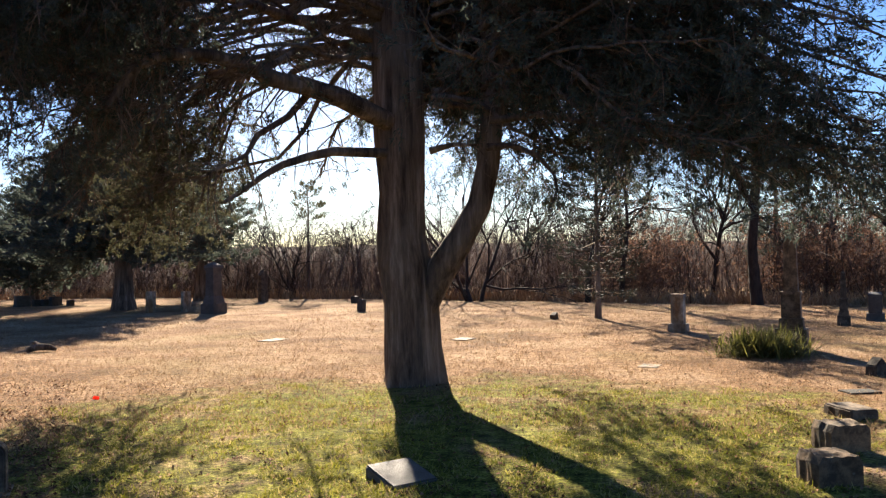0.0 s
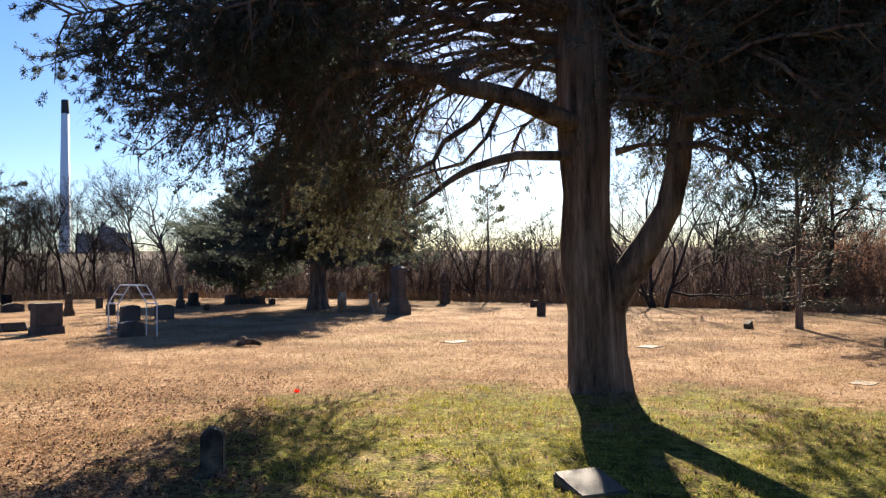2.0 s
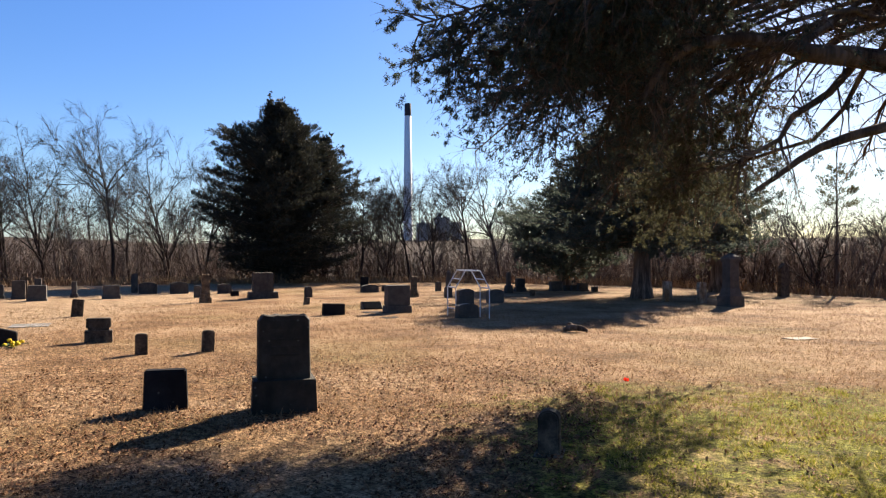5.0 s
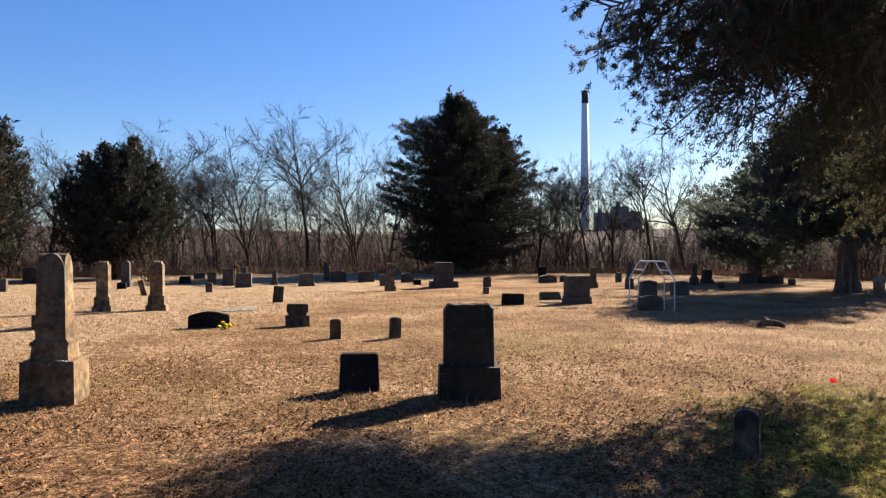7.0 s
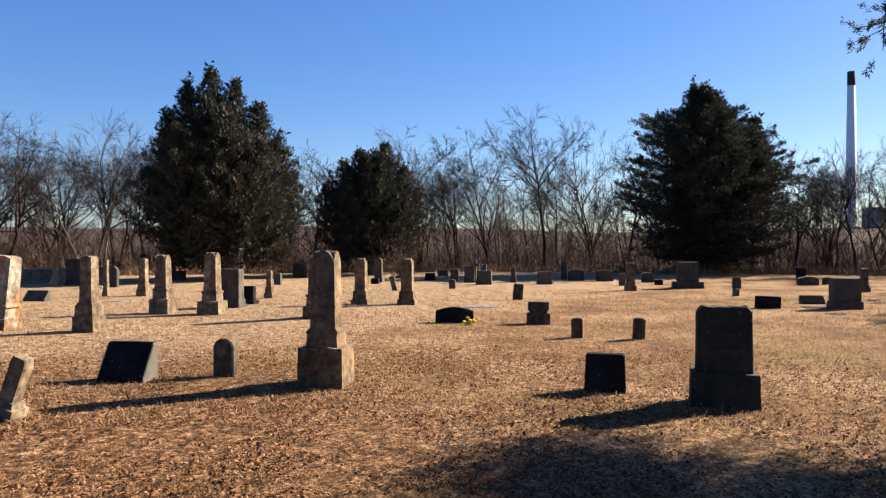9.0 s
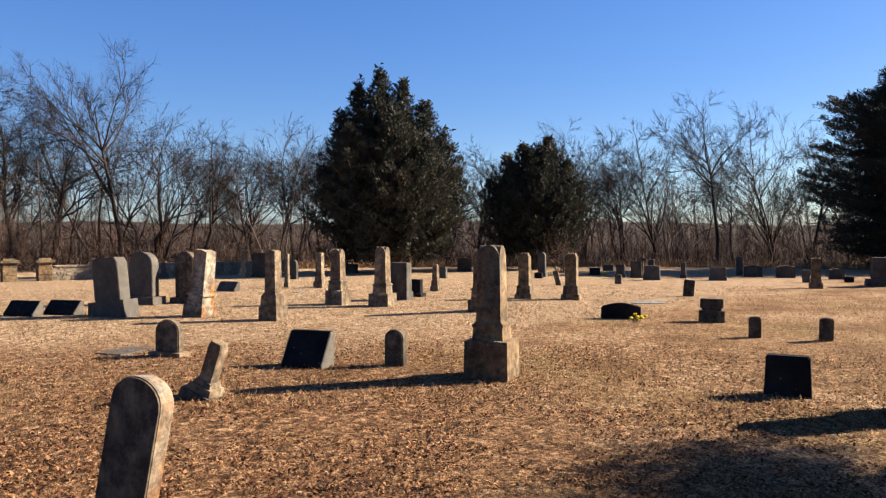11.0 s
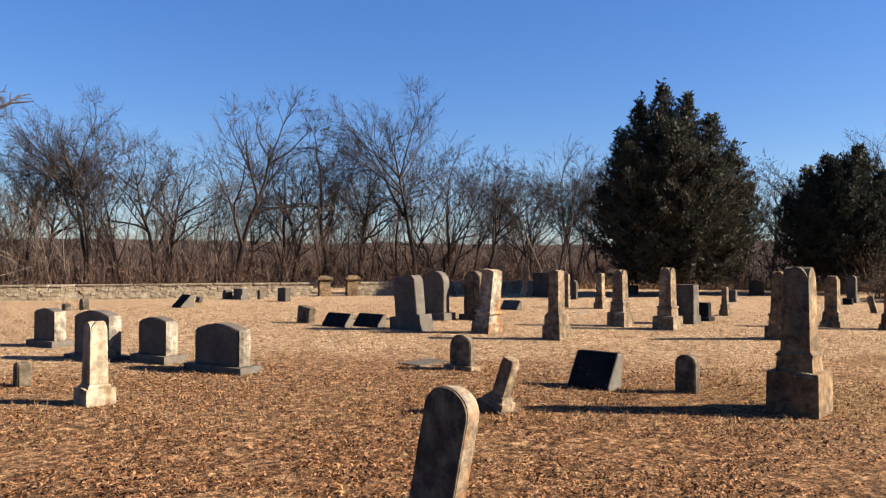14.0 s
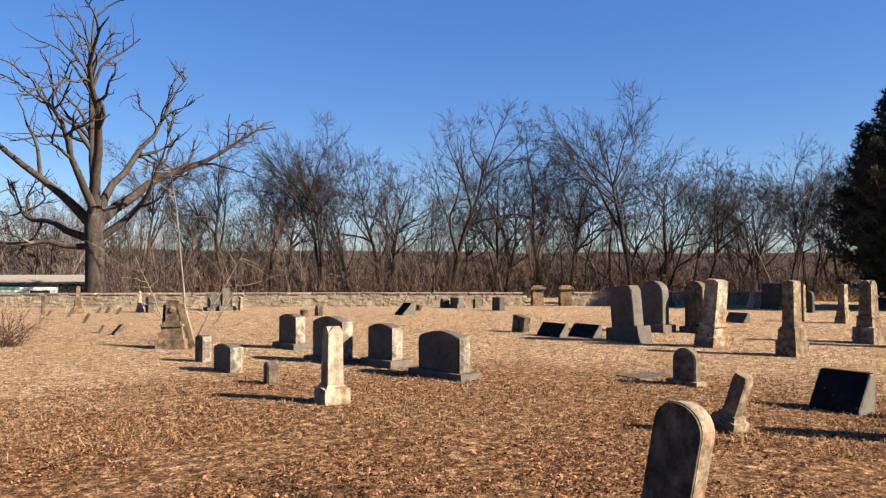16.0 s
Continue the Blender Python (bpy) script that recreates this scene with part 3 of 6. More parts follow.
# ---- tubes, limbs and leaves ----
class Wood:
    """Collects tapered limbs into one mesh."""

    def __init__(self):
        self.v, self.f, self.n = [], [], 0
        self.ends = []

    def twig(self, p, q, width):
        """The finest shoots: one sliver each."""
        self.ends.append((*p, *q, width))

    def limb(self, pts, radii, sides):
        p = np.asarray(pts, float)
        k = len(p)
        tan = np.gradient(p, axis=0)
        tan /= np.linalg.norm(tan, axis=1)[:, None] + 1e-9
        ref = np.array([0.31, 0.17, 0.93]) if abs(tan[0][2]) < 0.8 else np.array([1.0, 0.2, 0.1])
        u = np.cross(tan, ref)
        u /= np.linalg.norm(u, axis=1)[:, None] + 1e-9
        w = np.cross(tan, u)
        ang = np.arange(sides) * 2 * np.pi / sides
        ring = np.cos(ang)[None, :, None] * u[:, None, :] + np.sin(ang)[None, :, None] * w[:, None, :]
        v = p[:, None, :] + ring * np.asarray(radii, float)[:, None, None]
        self.v.append(v.reshape(-1, 3))
        i = np.arange(k - 1)[:, None] * sides
        j = np.arange(sides)[None, :]
        j2 = (j + 1) % sides
        f = np.stack([i + j, i + j2, i + sides + j2, i + sides + j], -1).reshape(-1, 4) + self.n
        self.f.append(f)
        self.n += k * sides

    def build(self, name, mat, parent=None, label=""):
        v, f = np.concatenate(self.v), np.concatenate(self.f)
        if self.ends:
            e = np.array(self.ends)
            g = np.random.default_rng(len(e))
            side = np.cross(e[:, 3:6] - e[:, :3], g.normal(size=(len(e), 3)))
            side *= e[:, 6:7] / (np.linalg.norm(side, axis=1)[:, None] + 1e-9)
            t = np.stack([e[:, :3] - side / 2, e[:, :3] + side / 2, e[:, 3:6]], 1).reshape(-1, 3)
            f = np.concatenate([f[:, [0, 1, 2]], f[:, [0, 2, 3]], np.arange(len(t)).reshape(-1, 3) + len(v)])
            v = np.concatenate([v, t])
        return raw(name, v, f, mat, parent, label, True)


def wander(rng, start, direction, length, steps, crook, lift):
    """A crooked polyline; lift bends it up (or down)."""
    p, d = np.array(start, float), np.array(direction, float)
    d /= np.linalg.norm(d)
    pts = [p.copy()]
    for _ in range(steps):
        d = d + np.array([rng.gauss(0, crook), rng.gauss(0, crook), rng.gauss(0, crook) + lift])
        d /= np.linalg.norm(d)
        p = p + d * length / steps
        pts.append(p.copy())
    return np.array(pts)


def along(pts, f):
    s = f * (len(pts) - 1)
    i = min(int(s), len(pts) - 2)
    return pts[i] + (pts[i + 1] - pts[i]) * (s - i), pts[i + 1] - pts[i]


def side_way(rng, d, spread):
    d = d / (np.linalg.norm(d) + 1e-9)
    r = np.array([rng.gauss(0, 1), rng.gauss(0, 1), rng.gauss(0, 1)])
    r -= d * r.dot(d)
    r /= np.linalg.norm(r) + 1e-9
    return d * math.cos(spread) + r * math.sin(spread)


def bare_tree(rng, height, stems=1, fine=1.0, crook=0.10, low=0.28, spread=1.0):
    """Trunk and branch meshes of a leafless tree, at the origin: forking, rising limbs under a dome of fine twigs."""
    trunk, crown = Wood(), Wood()

    def grow(p, d, ln, r, level):
        steps = (8, 6, 4, 2)[level]
        pts = wander(rng, p, d, ln, steps, crook * (0.9, 1.3, 1.6, 1.6)[level], (0.01, 0.015, 0.01, 0.0)[level])
        (trunk if level == 0 else crown).limb(pts, [r * (1 - 0.86 * (i / steps) ** 0.8) for i in range(steps + 1)], (7, 5, 3, 3)[level])
        if level == 3:
            for _ in range(int(11 * fine)):
                q, d2 = along(pts, rng.uniform(0.05, 1.0))
                w = side_way(rng, d2, rng.uniform(0.3, 0.95))
                crown.twig(q, q + w * ln * rng.uniform(0.4, 0.9), rng.uniform(0.010, 0.017))
            return
        n = (9, 6, 5)[level] * fine
        for _ in range(int(n + rng.random())):
            f = rng.uniform(low if level == 0 else 0.25, 1.0)
            q, d2 = along(pts, f)
            turn = (rng.uniform(0.45, 1.05) if level else rng.uniform(0.55, 1.20)) * spread
            l2 = ln * (0.86 - 0.50 * f if level == 0 else 0.68 - 0.28 * f) * rng.uniform(0.75, 1.12)
            grow(q, side_way(rng, d2, turn) + np.array([0, 0, 0.10]), l2, max(0.008, r * (0.58 - 0.30 * f)), level + 1)

    for k in range(stems):
        lean = np.array([rng.gauss(0, 0.06 + 0.14 * (stems > 1)), rng.gauss(0, 0.06 + 0.14 * (stems > 1)), 1.0])
        r0 = height * 0.0175 * (0.72 if stems > 1 else 1) * rng.uniform(0.85, 1.2)
        off = 0.2 * (stems > 1)
        grow((rng.gauss(0, off), rng.gauss(0, off), -0.3), lean, height * rng.uniform(0.74, 0.84), r0, 0)
    return trunk, crown


def sprays(rng_seed, centres, outward, size, count, droop=0.25, width=0.20, loose=0.75):
    """Tufts of narrow leaf blades round each centre: verts and triangles."""
    g = np.random.default_rng(rng_seed)
    n = len(centres)
    d = g.normal(size=(n, count, 3)) * loose + outward[:, None, :]
    d[:, :, 2] -= droop
    d /= np.linalg.norm(d, axis=2)[:, :, None] + 1e-9
    ln = size * g.uniform(0.5, 1.25, (n, count, 1))
    root = centres[:, None, :] + g.normal(size=(n, count, 3)) * size * 0.35
    side = np.cross(d, g.normal(size=(n, count, 3)))
    side /= np.linalg.norm(side, axis=2)[:, :, None] + 1e-9
    a = root - side * ln * width * 0.5
    b = root + side * ln * width * 0.5 + d * ln * 0.35
    c = root + d * ln
    v = np.stack([a, b, c], 2).reshape(-1, 3)
    return v, np.arange(len(v)).reshape(-1, 3)


# ---- the old cedar in front ----
def old_cedar():
    rng = random.Random(11)
    e = empty("cedar_tree", pose(-1.69, 9.64, 0, 0, 0, -0.65), "old red cedar with a forked shaggy trunk and dark crown", "tree")
    base = np.array([-1.81, 9.62, 0.0])

    def loc(*pts):
        return np.array(pts, float) - base

    # fluted trunk: lobed rings, flared at the foot
    bm = bmesh.new()
    rings, n = [], 40
    spine = loc((-1.84, 9.62, -0.15), (-1.84, 9.62, 0.1), (-1.85, 9.62, 0.5), (-1.86, 9.62, 1.0), (-1.92, 9.6, 1.5), (-1.97, 9.58, 1.9), (-1.95, 9.56, 2.5), (-1.97, 9.55, 3.2), (-1.98, 9.55, 4.2), (-2.0, 9.5, 5.4), (-1.95, 9.5, 7.0), (-1.9, 9.5, 9.0))
    rads = (0.42, 0.385, 0.365, 0.36, 0.365, 0.32, 0.29, 0.32, 0.32, 0.24, 0.14, 0.04)
    for (x, y, z), r in zip(spine, rads):
        ring = []
        for i in range(n):
            a = 2 * math.pi * i / n
            lobes = 1 + 0.055 * math.sin(5 * a + 0.5 * z) + 0.035 * math.sin(11 * a + 1.7 * z) + (0.10 if z < 0.2 else 0.02) * math.sin(3 * a + 1.1)
            lobes += 0.03 * noise.noise(Vector((math.cos(a) * 2, math.sin(a) * 2, z * 1.7)))
            ring.append(bm.verts.new((x + r * lobes * math.cos(a), y + r * lobes * math.sin(a), z)))
        rings.append(ring)
    for a, b in zip(rings, rings[1:]):
        for i in range(n):
            bm.faces.new((a[i], a[(i + 1) % n], b[(i + 1) % n], b[i]))
    part("trunk", bm, BARK_CEDAR, e, smooth=True)

    fork = Wood()
    fork.limb(loc((-1.85, 9.62, 0.3), (-1.66, 9.6, 1.0), (-1.42, 9.55, 1.5), (-1.15, 9.5, 1.9), (-0.92, 9.5, 2.3), (-0.80, 9.5, 2.8), (-0.74, 9.5, 3.4), (-0.55, 9.45, 4.3), (-0.3, 9.3, 5.6), (0.0, 9.2, 7.2)), (0.08, 0.17, 0.20, 0.175, 0.155, 0.15, 0.15, 0.13, 0.09, 0.03), 14)
    fork.build("fork_stem", BARK_CEDAR, e, "second stem rising from a low fork")
    limbs = []
    big = loc((-1.95, 9.5, 3.35), (-2.46, 8.42, 3.54), (-2.80, 8.20, 3.63), (-3.12, 7.97, 3.68), (-3.35, 7.73, 3.80), (-3.63, 7.49, 3.83), (-3.95, 7.23, 3.80), (-4.15, 7.04, 3.66), (-4.29, 6.91, 3.42), (-4.38, 6.80, 3.17))
    low_l = loc((-1.95, 9.5, 3.00), (-2.59, 8.61, 2.93), (-2.85, 8.44, 2.85), (-3.10, 8.26, 2.74), (-3.28, 8.11, 2.60), (-3.46, 7.95, 2.42), (-3.61, 7.79, 2.28))
    w = Wood()
    w.limb(big, np.linspace(0.13, 0.03, len(big)), 9)
    w.build("limb", BARK_CEDAR, e)
    w = Wood()
    w.limb(low_l, np.linspace(0.065, 0.022, len(low_l)), 8)
    w.build("limb", BARK_CEDAR, e, "bare drooping dead limb")
    limbs.append((big, 0.10, 0.30))
    for way in (
            ((-2.75, 8.51, 3.72), (-3.01, 8.22, 3.29), (-3.3, 8.0, 3.05), (-3.42, 7.96, 2.82), (-3.69, 7.74, 2.63), (-3.78, 7.58, 2.53)),
            ((-3.46, 8.05, 3.88), (-3.76, 7.81, 3.68), (-3.98, 7.6, 3.48), (-4.14, 7.4, 3.23), (-4.23, 7.36, 3.01)),
            ((-3.27, 8.23, 3.86), (-3.12, 8.5, 4.07), (-2.9, 8.78, 4.33), (-2.48, 9.1, 4.63)),
            ((-1.5, 9.19, 2.98), (-1.21, 9.13, 3.04), (-0.84, 9.06, 3.01)),
            ((-0.76, 9.17, 3.33), (-0.1, 8.99, 3.34), (0.63, 8.96, 3.18), (1.06, 8.91, 2.98), (1.85, 8.77, 2.76), (2.16, 8.7, 2.59)),
            ((-0.65, 9.18, 3.99), (0.52, 9.37, 3.77), (1.55, 9.44, 3.46), (2.04, 9.44, 3.31), (2.54, 9.32, 2.76), (3.28, 9.08, 2.49)),
            ((-0.79, 9.17, 3.0), (-0.48, 9.08, 3.0), (-0.17, 8.99, 2.86), (0.03, 8.99, 2.62), (0.07, 8.99, 2.42)),
    ):
        pts = loc(*way)
        wd = Wood()
        wd.limb(pts, np.linspace(0.048, 0.014, len(pts)), 7)
        wd.build("limb", BARK_CEDAR, e)
        limbs.append((pts, 0.10, 0.5 if pts[-1][0] > 1.5 else 0.07))
    # the other limbs: height, direction, length, lift
    plan = []
    for i in range(5):
        plan.append((rng.uniform(4.4, 5.7), 166 + 8 * i / 4, rng.uniform(5.2, 7.4), 0.0))
    for i in range(4):
        plan.append((rng.uniform(4.3, 4.7), rng.uniform(160, 170), rng.uniform(4.4, 5.6), -0.035))
    plan += [(4.6, 62, 4.6, 0.0), (4.9, 70, 4.8, 0.0), (4.5, 52, 4.6, 0.0), (4.8, 58, 5.0, 0.0)]
    reach = len(plan)
    for i in range(36):
        plan.append((rng.uniform(3.9, 6.4), rng.uniform(45, 125), rng.uniform(1.6, 2.7), rng.uniform(0.0, 0.04)))
    for i in range(29):
        plan.append((rng.uniform(3.7, 5.6), rng.uniform(-25, 100), rng.uniform(1.0, 2.4), rng.uniform(-0.02, 0.03)))
    for i in range(20):
        plan.append((rng.uniform(3.7, 5.2), rng.uniform(50, 106), rng.uniform(3.0, 5.6), rng.uniform(0.0, 0.03)))
    thick = len(plan)
    for i in range(48):
        plan.append((3.8 + 4.2 * (i / 48) ** 1.15, (i * 137.5 + 20) % 360, rng.uniform(3.2, 5.6) * (1 - 0.35 * i / 48), rng.uniform(0.01, 0.04)))
    for i in range(40):
        plan.append((rng.uniform(4.1, 5.7), rng.uniform(-85, 22), rng.uniform(3.2, 6.2), rng.uniform(-0.01, 0.035)))
    for i in range(4):
        plan.append((rng.uniform(4.3, 5.3), rng.uniform(-14, 24), rng.uniform(5.0, 7.4), rng.uniform(-0.005, 0.02)))
    for i in range(9):
        plan.append((rng.uniform(3.8, 4.4), rng.uniform(-35, 35), rng.uniform(2.5, 4.0), rng.uniform(-0.07, -0.03)))
    for j, (z, az, ln, lift) in enumerate(plan):
        a = radians(az)
        if j >= reach and 140 < az % 360 < 275:
            ln = min(ln, 3.0)
        right = abs(((az + 180) % 360) - 180) < 95
        st = np.array([(rng.choice((-0.1, 0.3, 0.65, 0.95)) if reach <= j < thick else 0.95 if right else -0.2), -0.05, z - (0.1 if right else 0)])
        up = rng.uniform(-0.05, 0.10) if j < reach else rng.uniform(-0.05, 0.35)
        pts = wander(rng, st, (math.cos(a), math.sin(a), up), ln, 10, 0.17, lift - 0.02)
        pts[:, 2] = np.where(pts[:, 2] < 3.1, 3.1 + 0.25 * (pts[:, 2] - 3.1), pts[:, 2])
        wd = Wood()
        wd.limb(pts, np.linspace(rng.uniform(0.030, 0.060), 0.010, 11), 5)
        wd.build("limb", BARK_CEDAR, e)
        limbs.append((pts, 0.05, 9.0 if j < reach else 1.9 if j < thick else 0.8 if right or z > 5.8 else 0.28))
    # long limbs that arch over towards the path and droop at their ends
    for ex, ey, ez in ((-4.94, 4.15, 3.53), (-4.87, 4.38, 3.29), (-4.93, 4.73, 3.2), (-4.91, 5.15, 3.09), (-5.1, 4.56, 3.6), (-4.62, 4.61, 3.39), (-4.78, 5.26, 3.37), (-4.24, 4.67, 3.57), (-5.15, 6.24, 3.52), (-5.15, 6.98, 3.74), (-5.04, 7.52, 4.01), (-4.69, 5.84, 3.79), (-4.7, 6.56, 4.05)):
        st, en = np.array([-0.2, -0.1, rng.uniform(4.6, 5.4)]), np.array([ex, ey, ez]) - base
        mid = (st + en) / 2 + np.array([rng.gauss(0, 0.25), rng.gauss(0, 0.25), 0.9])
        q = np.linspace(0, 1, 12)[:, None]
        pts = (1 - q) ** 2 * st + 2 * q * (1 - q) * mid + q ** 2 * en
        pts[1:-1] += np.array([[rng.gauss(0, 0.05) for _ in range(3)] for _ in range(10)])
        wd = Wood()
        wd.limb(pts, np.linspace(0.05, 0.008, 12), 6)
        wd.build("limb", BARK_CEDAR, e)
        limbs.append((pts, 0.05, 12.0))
    # lower boughs that hang on the same side, the outermost turned russet
    mains = []
    for way in (((-2.0, 9.6, 4.5), (-3.0, 8.9, 4.75), (-3.9, 8.3, 4.6), (-4.7, 7.5, 4.35), (-5.3, 6.7, 4.1)), ((-2.0, 9.65, 4.3), (-3.1, 9.9, 4.5), (-4.2, 9.9, 4.35), (-5.2, 10.2, 4.0), (-6.1, 10.3, 3.5))):
        pts = loc(*way)
        pts[1:-1] += np.array([[rng.gauss(0, 0.08) for _ in range(3)] for _ in range(3)])
        wd = Wood()
        wd.limb(pts, np.linspace(0.085, 0.03, 5), 8)
        wd.build("limb", BARK_CEDAR, e)
        mains.append(pts)
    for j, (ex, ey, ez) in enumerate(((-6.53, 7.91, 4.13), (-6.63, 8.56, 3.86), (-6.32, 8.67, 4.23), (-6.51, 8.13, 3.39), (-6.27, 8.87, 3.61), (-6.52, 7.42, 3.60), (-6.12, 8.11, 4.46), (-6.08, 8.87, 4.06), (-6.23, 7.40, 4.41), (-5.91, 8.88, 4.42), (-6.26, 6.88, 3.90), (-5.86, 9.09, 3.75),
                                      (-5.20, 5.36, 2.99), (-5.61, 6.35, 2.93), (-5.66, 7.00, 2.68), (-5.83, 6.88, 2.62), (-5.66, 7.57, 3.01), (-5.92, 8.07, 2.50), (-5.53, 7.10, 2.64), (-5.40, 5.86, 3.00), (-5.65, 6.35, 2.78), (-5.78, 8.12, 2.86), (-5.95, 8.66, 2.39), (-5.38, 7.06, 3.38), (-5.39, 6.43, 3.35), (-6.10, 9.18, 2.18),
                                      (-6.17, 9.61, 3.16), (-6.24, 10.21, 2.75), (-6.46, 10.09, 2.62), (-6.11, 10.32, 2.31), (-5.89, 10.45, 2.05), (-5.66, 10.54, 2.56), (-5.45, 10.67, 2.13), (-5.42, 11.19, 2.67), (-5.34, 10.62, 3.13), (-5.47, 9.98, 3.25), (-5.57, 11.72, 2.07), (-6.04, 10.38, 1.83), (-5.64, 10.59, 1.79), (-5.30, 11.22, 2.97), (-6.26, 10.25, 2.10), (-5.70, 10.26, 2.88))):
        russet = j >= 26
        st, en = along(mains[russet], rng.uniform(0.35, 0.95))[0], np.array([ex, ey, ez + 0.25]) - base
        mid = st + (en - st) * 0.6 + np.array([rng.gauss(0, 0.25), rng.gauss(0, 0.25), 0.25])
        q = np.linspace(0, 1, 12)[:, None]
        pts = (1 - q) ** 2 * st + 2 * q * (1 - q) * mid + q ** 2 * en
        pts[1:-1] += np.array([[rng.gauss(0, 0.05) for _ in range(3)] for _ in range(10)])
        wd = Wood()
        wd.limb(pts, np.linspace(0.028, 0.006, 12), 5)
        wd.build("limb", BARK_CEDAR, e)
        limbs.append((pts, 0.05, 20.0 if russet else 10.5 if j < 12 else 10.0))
    # the farthest boughs on that side, high and thickly leaved
    for i in range(14):
        k = rng.random() ** 0.8
        gx, gy = -6.2 + 1.7 * k + rng.gauss(0, 0.12), 1.2 + 2.6 * k + rng.gauss(0, 0.30)
        z = 5.2 - 0.9 * k + rng.uniform(-0.45, 0.45)
        st, en = np.array([-0.2, 0.0, rng.uniform(4.8, 5.8)]), np.array([gx - 0.465 * z, gy + 1.77 * z, z]) - base
        mid = (st + en) / 2 + np.array([rng.gauss(0, 0.3), rng.gauss(0, 0.3), 0.45])
        q = np.linspace(0, 1, 12)[:, None]
        pts = (1 - q) ** 2 * st + 2 * q * (1 - q) * mid + q ** 2 * en
        pts[1:-1] += np.array([[rng.gauss(0, 0.05) for _ in range(3)] for _ in range(10)])
        wd = Wood()
        wd.limb(pts, np.linspace(0.045, 0.008, 12), 5)
        wd.build("limb", BARK_CEDAR, e)
        limbs.append((pts, 0.05, 10.8))
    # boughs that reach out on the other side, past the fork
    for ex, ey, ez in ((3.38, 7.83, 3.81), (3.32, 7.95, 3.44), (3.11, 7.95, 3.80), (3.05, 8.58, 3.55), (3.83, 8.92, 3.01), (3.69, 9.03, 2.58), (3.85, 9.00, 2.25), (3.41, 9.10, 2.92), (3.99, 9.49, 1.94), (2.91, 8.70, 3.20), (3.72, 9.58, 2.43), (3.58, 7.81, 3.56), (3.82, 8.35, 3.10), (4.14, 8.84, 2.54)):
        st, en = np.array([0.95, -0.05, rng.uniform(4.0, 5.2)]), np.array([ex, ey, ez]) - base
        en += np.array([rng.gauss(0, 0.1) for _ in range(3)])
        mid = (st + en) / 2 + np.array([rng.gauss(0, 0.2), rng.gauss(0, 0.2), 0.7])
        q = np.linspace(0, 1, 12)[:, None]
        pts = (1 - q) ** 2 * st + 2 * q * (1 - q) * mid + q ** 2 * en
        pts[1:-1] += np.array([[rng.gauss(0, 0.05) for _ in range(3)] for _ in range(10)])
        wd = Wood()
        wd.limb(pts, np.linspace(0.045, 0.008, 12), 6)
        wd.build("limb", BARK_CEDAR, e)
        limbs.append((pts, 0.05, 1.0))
    tw, cen, outw, close, closew, mid_c, mid_w, rus_c, rus_w = Wood(), [], [], [], [], [], [], [], []
    for pts, r, dens in limbs:
        ln = np.linalg.norm(np.diff(pts, axis=0), axis=1).sum()
        near, russet = 11 < dens < 19, dens > 19
        for _ in range(int(ln * (14.0 if r > 0.08 else 9.0 if near else 7.5 if russet or 10 <= dens < 11 else 5.2 if dens > 2 else 5.5))):
            f = rng.uniform(0.58, 1.0) if near or dens == 10.8 else rng.uniform(0.25, 1.0) if russet or 10 <= dens < 11 else rng.uniform(0.08, 1.0)
            p, d = along(pts, f)
            b = wander(rng, p, side_way(rng, d, rng.uniform(0.5, 1.2)), rng.uniform(0.4, 1.2) * (1.15 - 0.5 * f) * (0.75 if near else 1), 3, 0.24, -0.07 if r < 0.08 else -0.14)
            tw.limb(b, [0.012, 0.009, 0.006, 0.003], 3)
            for _ in range(6):
                q, d2 = along(b, rng.uniform(0.1, 1.0))
                c = wander(rng, q, side_way(rng, d2, rng.uniform(0.4, 1.1)), rng.uniform(0.2, 0.6) * (0.6 if near else 1), 2, 0.25, -0.10)
                tw.twig(c[0], c[1], 0.009)
                tw.twig(c[1], c[2], 0.006)
                if rng.random() < (0.20 * max(0.03, min(1.0, (f - 0.48) * 4)) if dens == 9.0 else 0.52 * max(0.03, min(1.0, (f - 0.48) * 4)) if near else (0.75 if russet else 0.70 if dens == 10.8 else 0.40 if dens == 10.5 else 0.46) if dens > 2 else 0.95 * dens * min(1.0, 0.25 + f * 1.6)):
                    left = pts[-1][0] < -0.4
                    for m in range(rng.choice((3, 4, 5)) if near else rng.choice((2, 3, 4)) if left else rng.choice((2, 3, 3))):
                        s, d3 = along(c, rng.uniform(0.2, 1.0))
                        (rus_c if russet else close if near else mid_c if left else cen).append(s)
                        (rus_w if russet else closew if near else mid_w if left else outw).append(d3 / (np.linalg.norm(d3) + 1e-9))
    tw.build("twigwork", BARK_CEDAR, e, "fine drooping dead and living twigs")
    v, f = sprays(5, np.array(cen), np.array(outw), 0.075, 9, 0.15, 0.30)
    v2, f2 = sprays(6, np.array(close), np.array(closew), 0.033, 25, 0.1, 0.30)
    v3, f3 = sprays(7, np.array(mid_c), np.array(mid_w), 0.055, 10, 0.12, 0.34)
    f = np.concatenate([f, f2 + len(v), f3 + len(v) + len(v2)])
    v = np.concatenate([v, v2, v3])
    raw("crown", v, f, CEDAR_LEAF, e, "dark green scaly cedar sprays")
    v, f = sprays(8, np.array(rus_c), np.array(rus_w), 0.046, 15, 0.05, 0.32)
    raw("russet_bough", v, f, CEDAR_RUSSET, e, "olive and russet hanging winter sprays")


old_cedar()


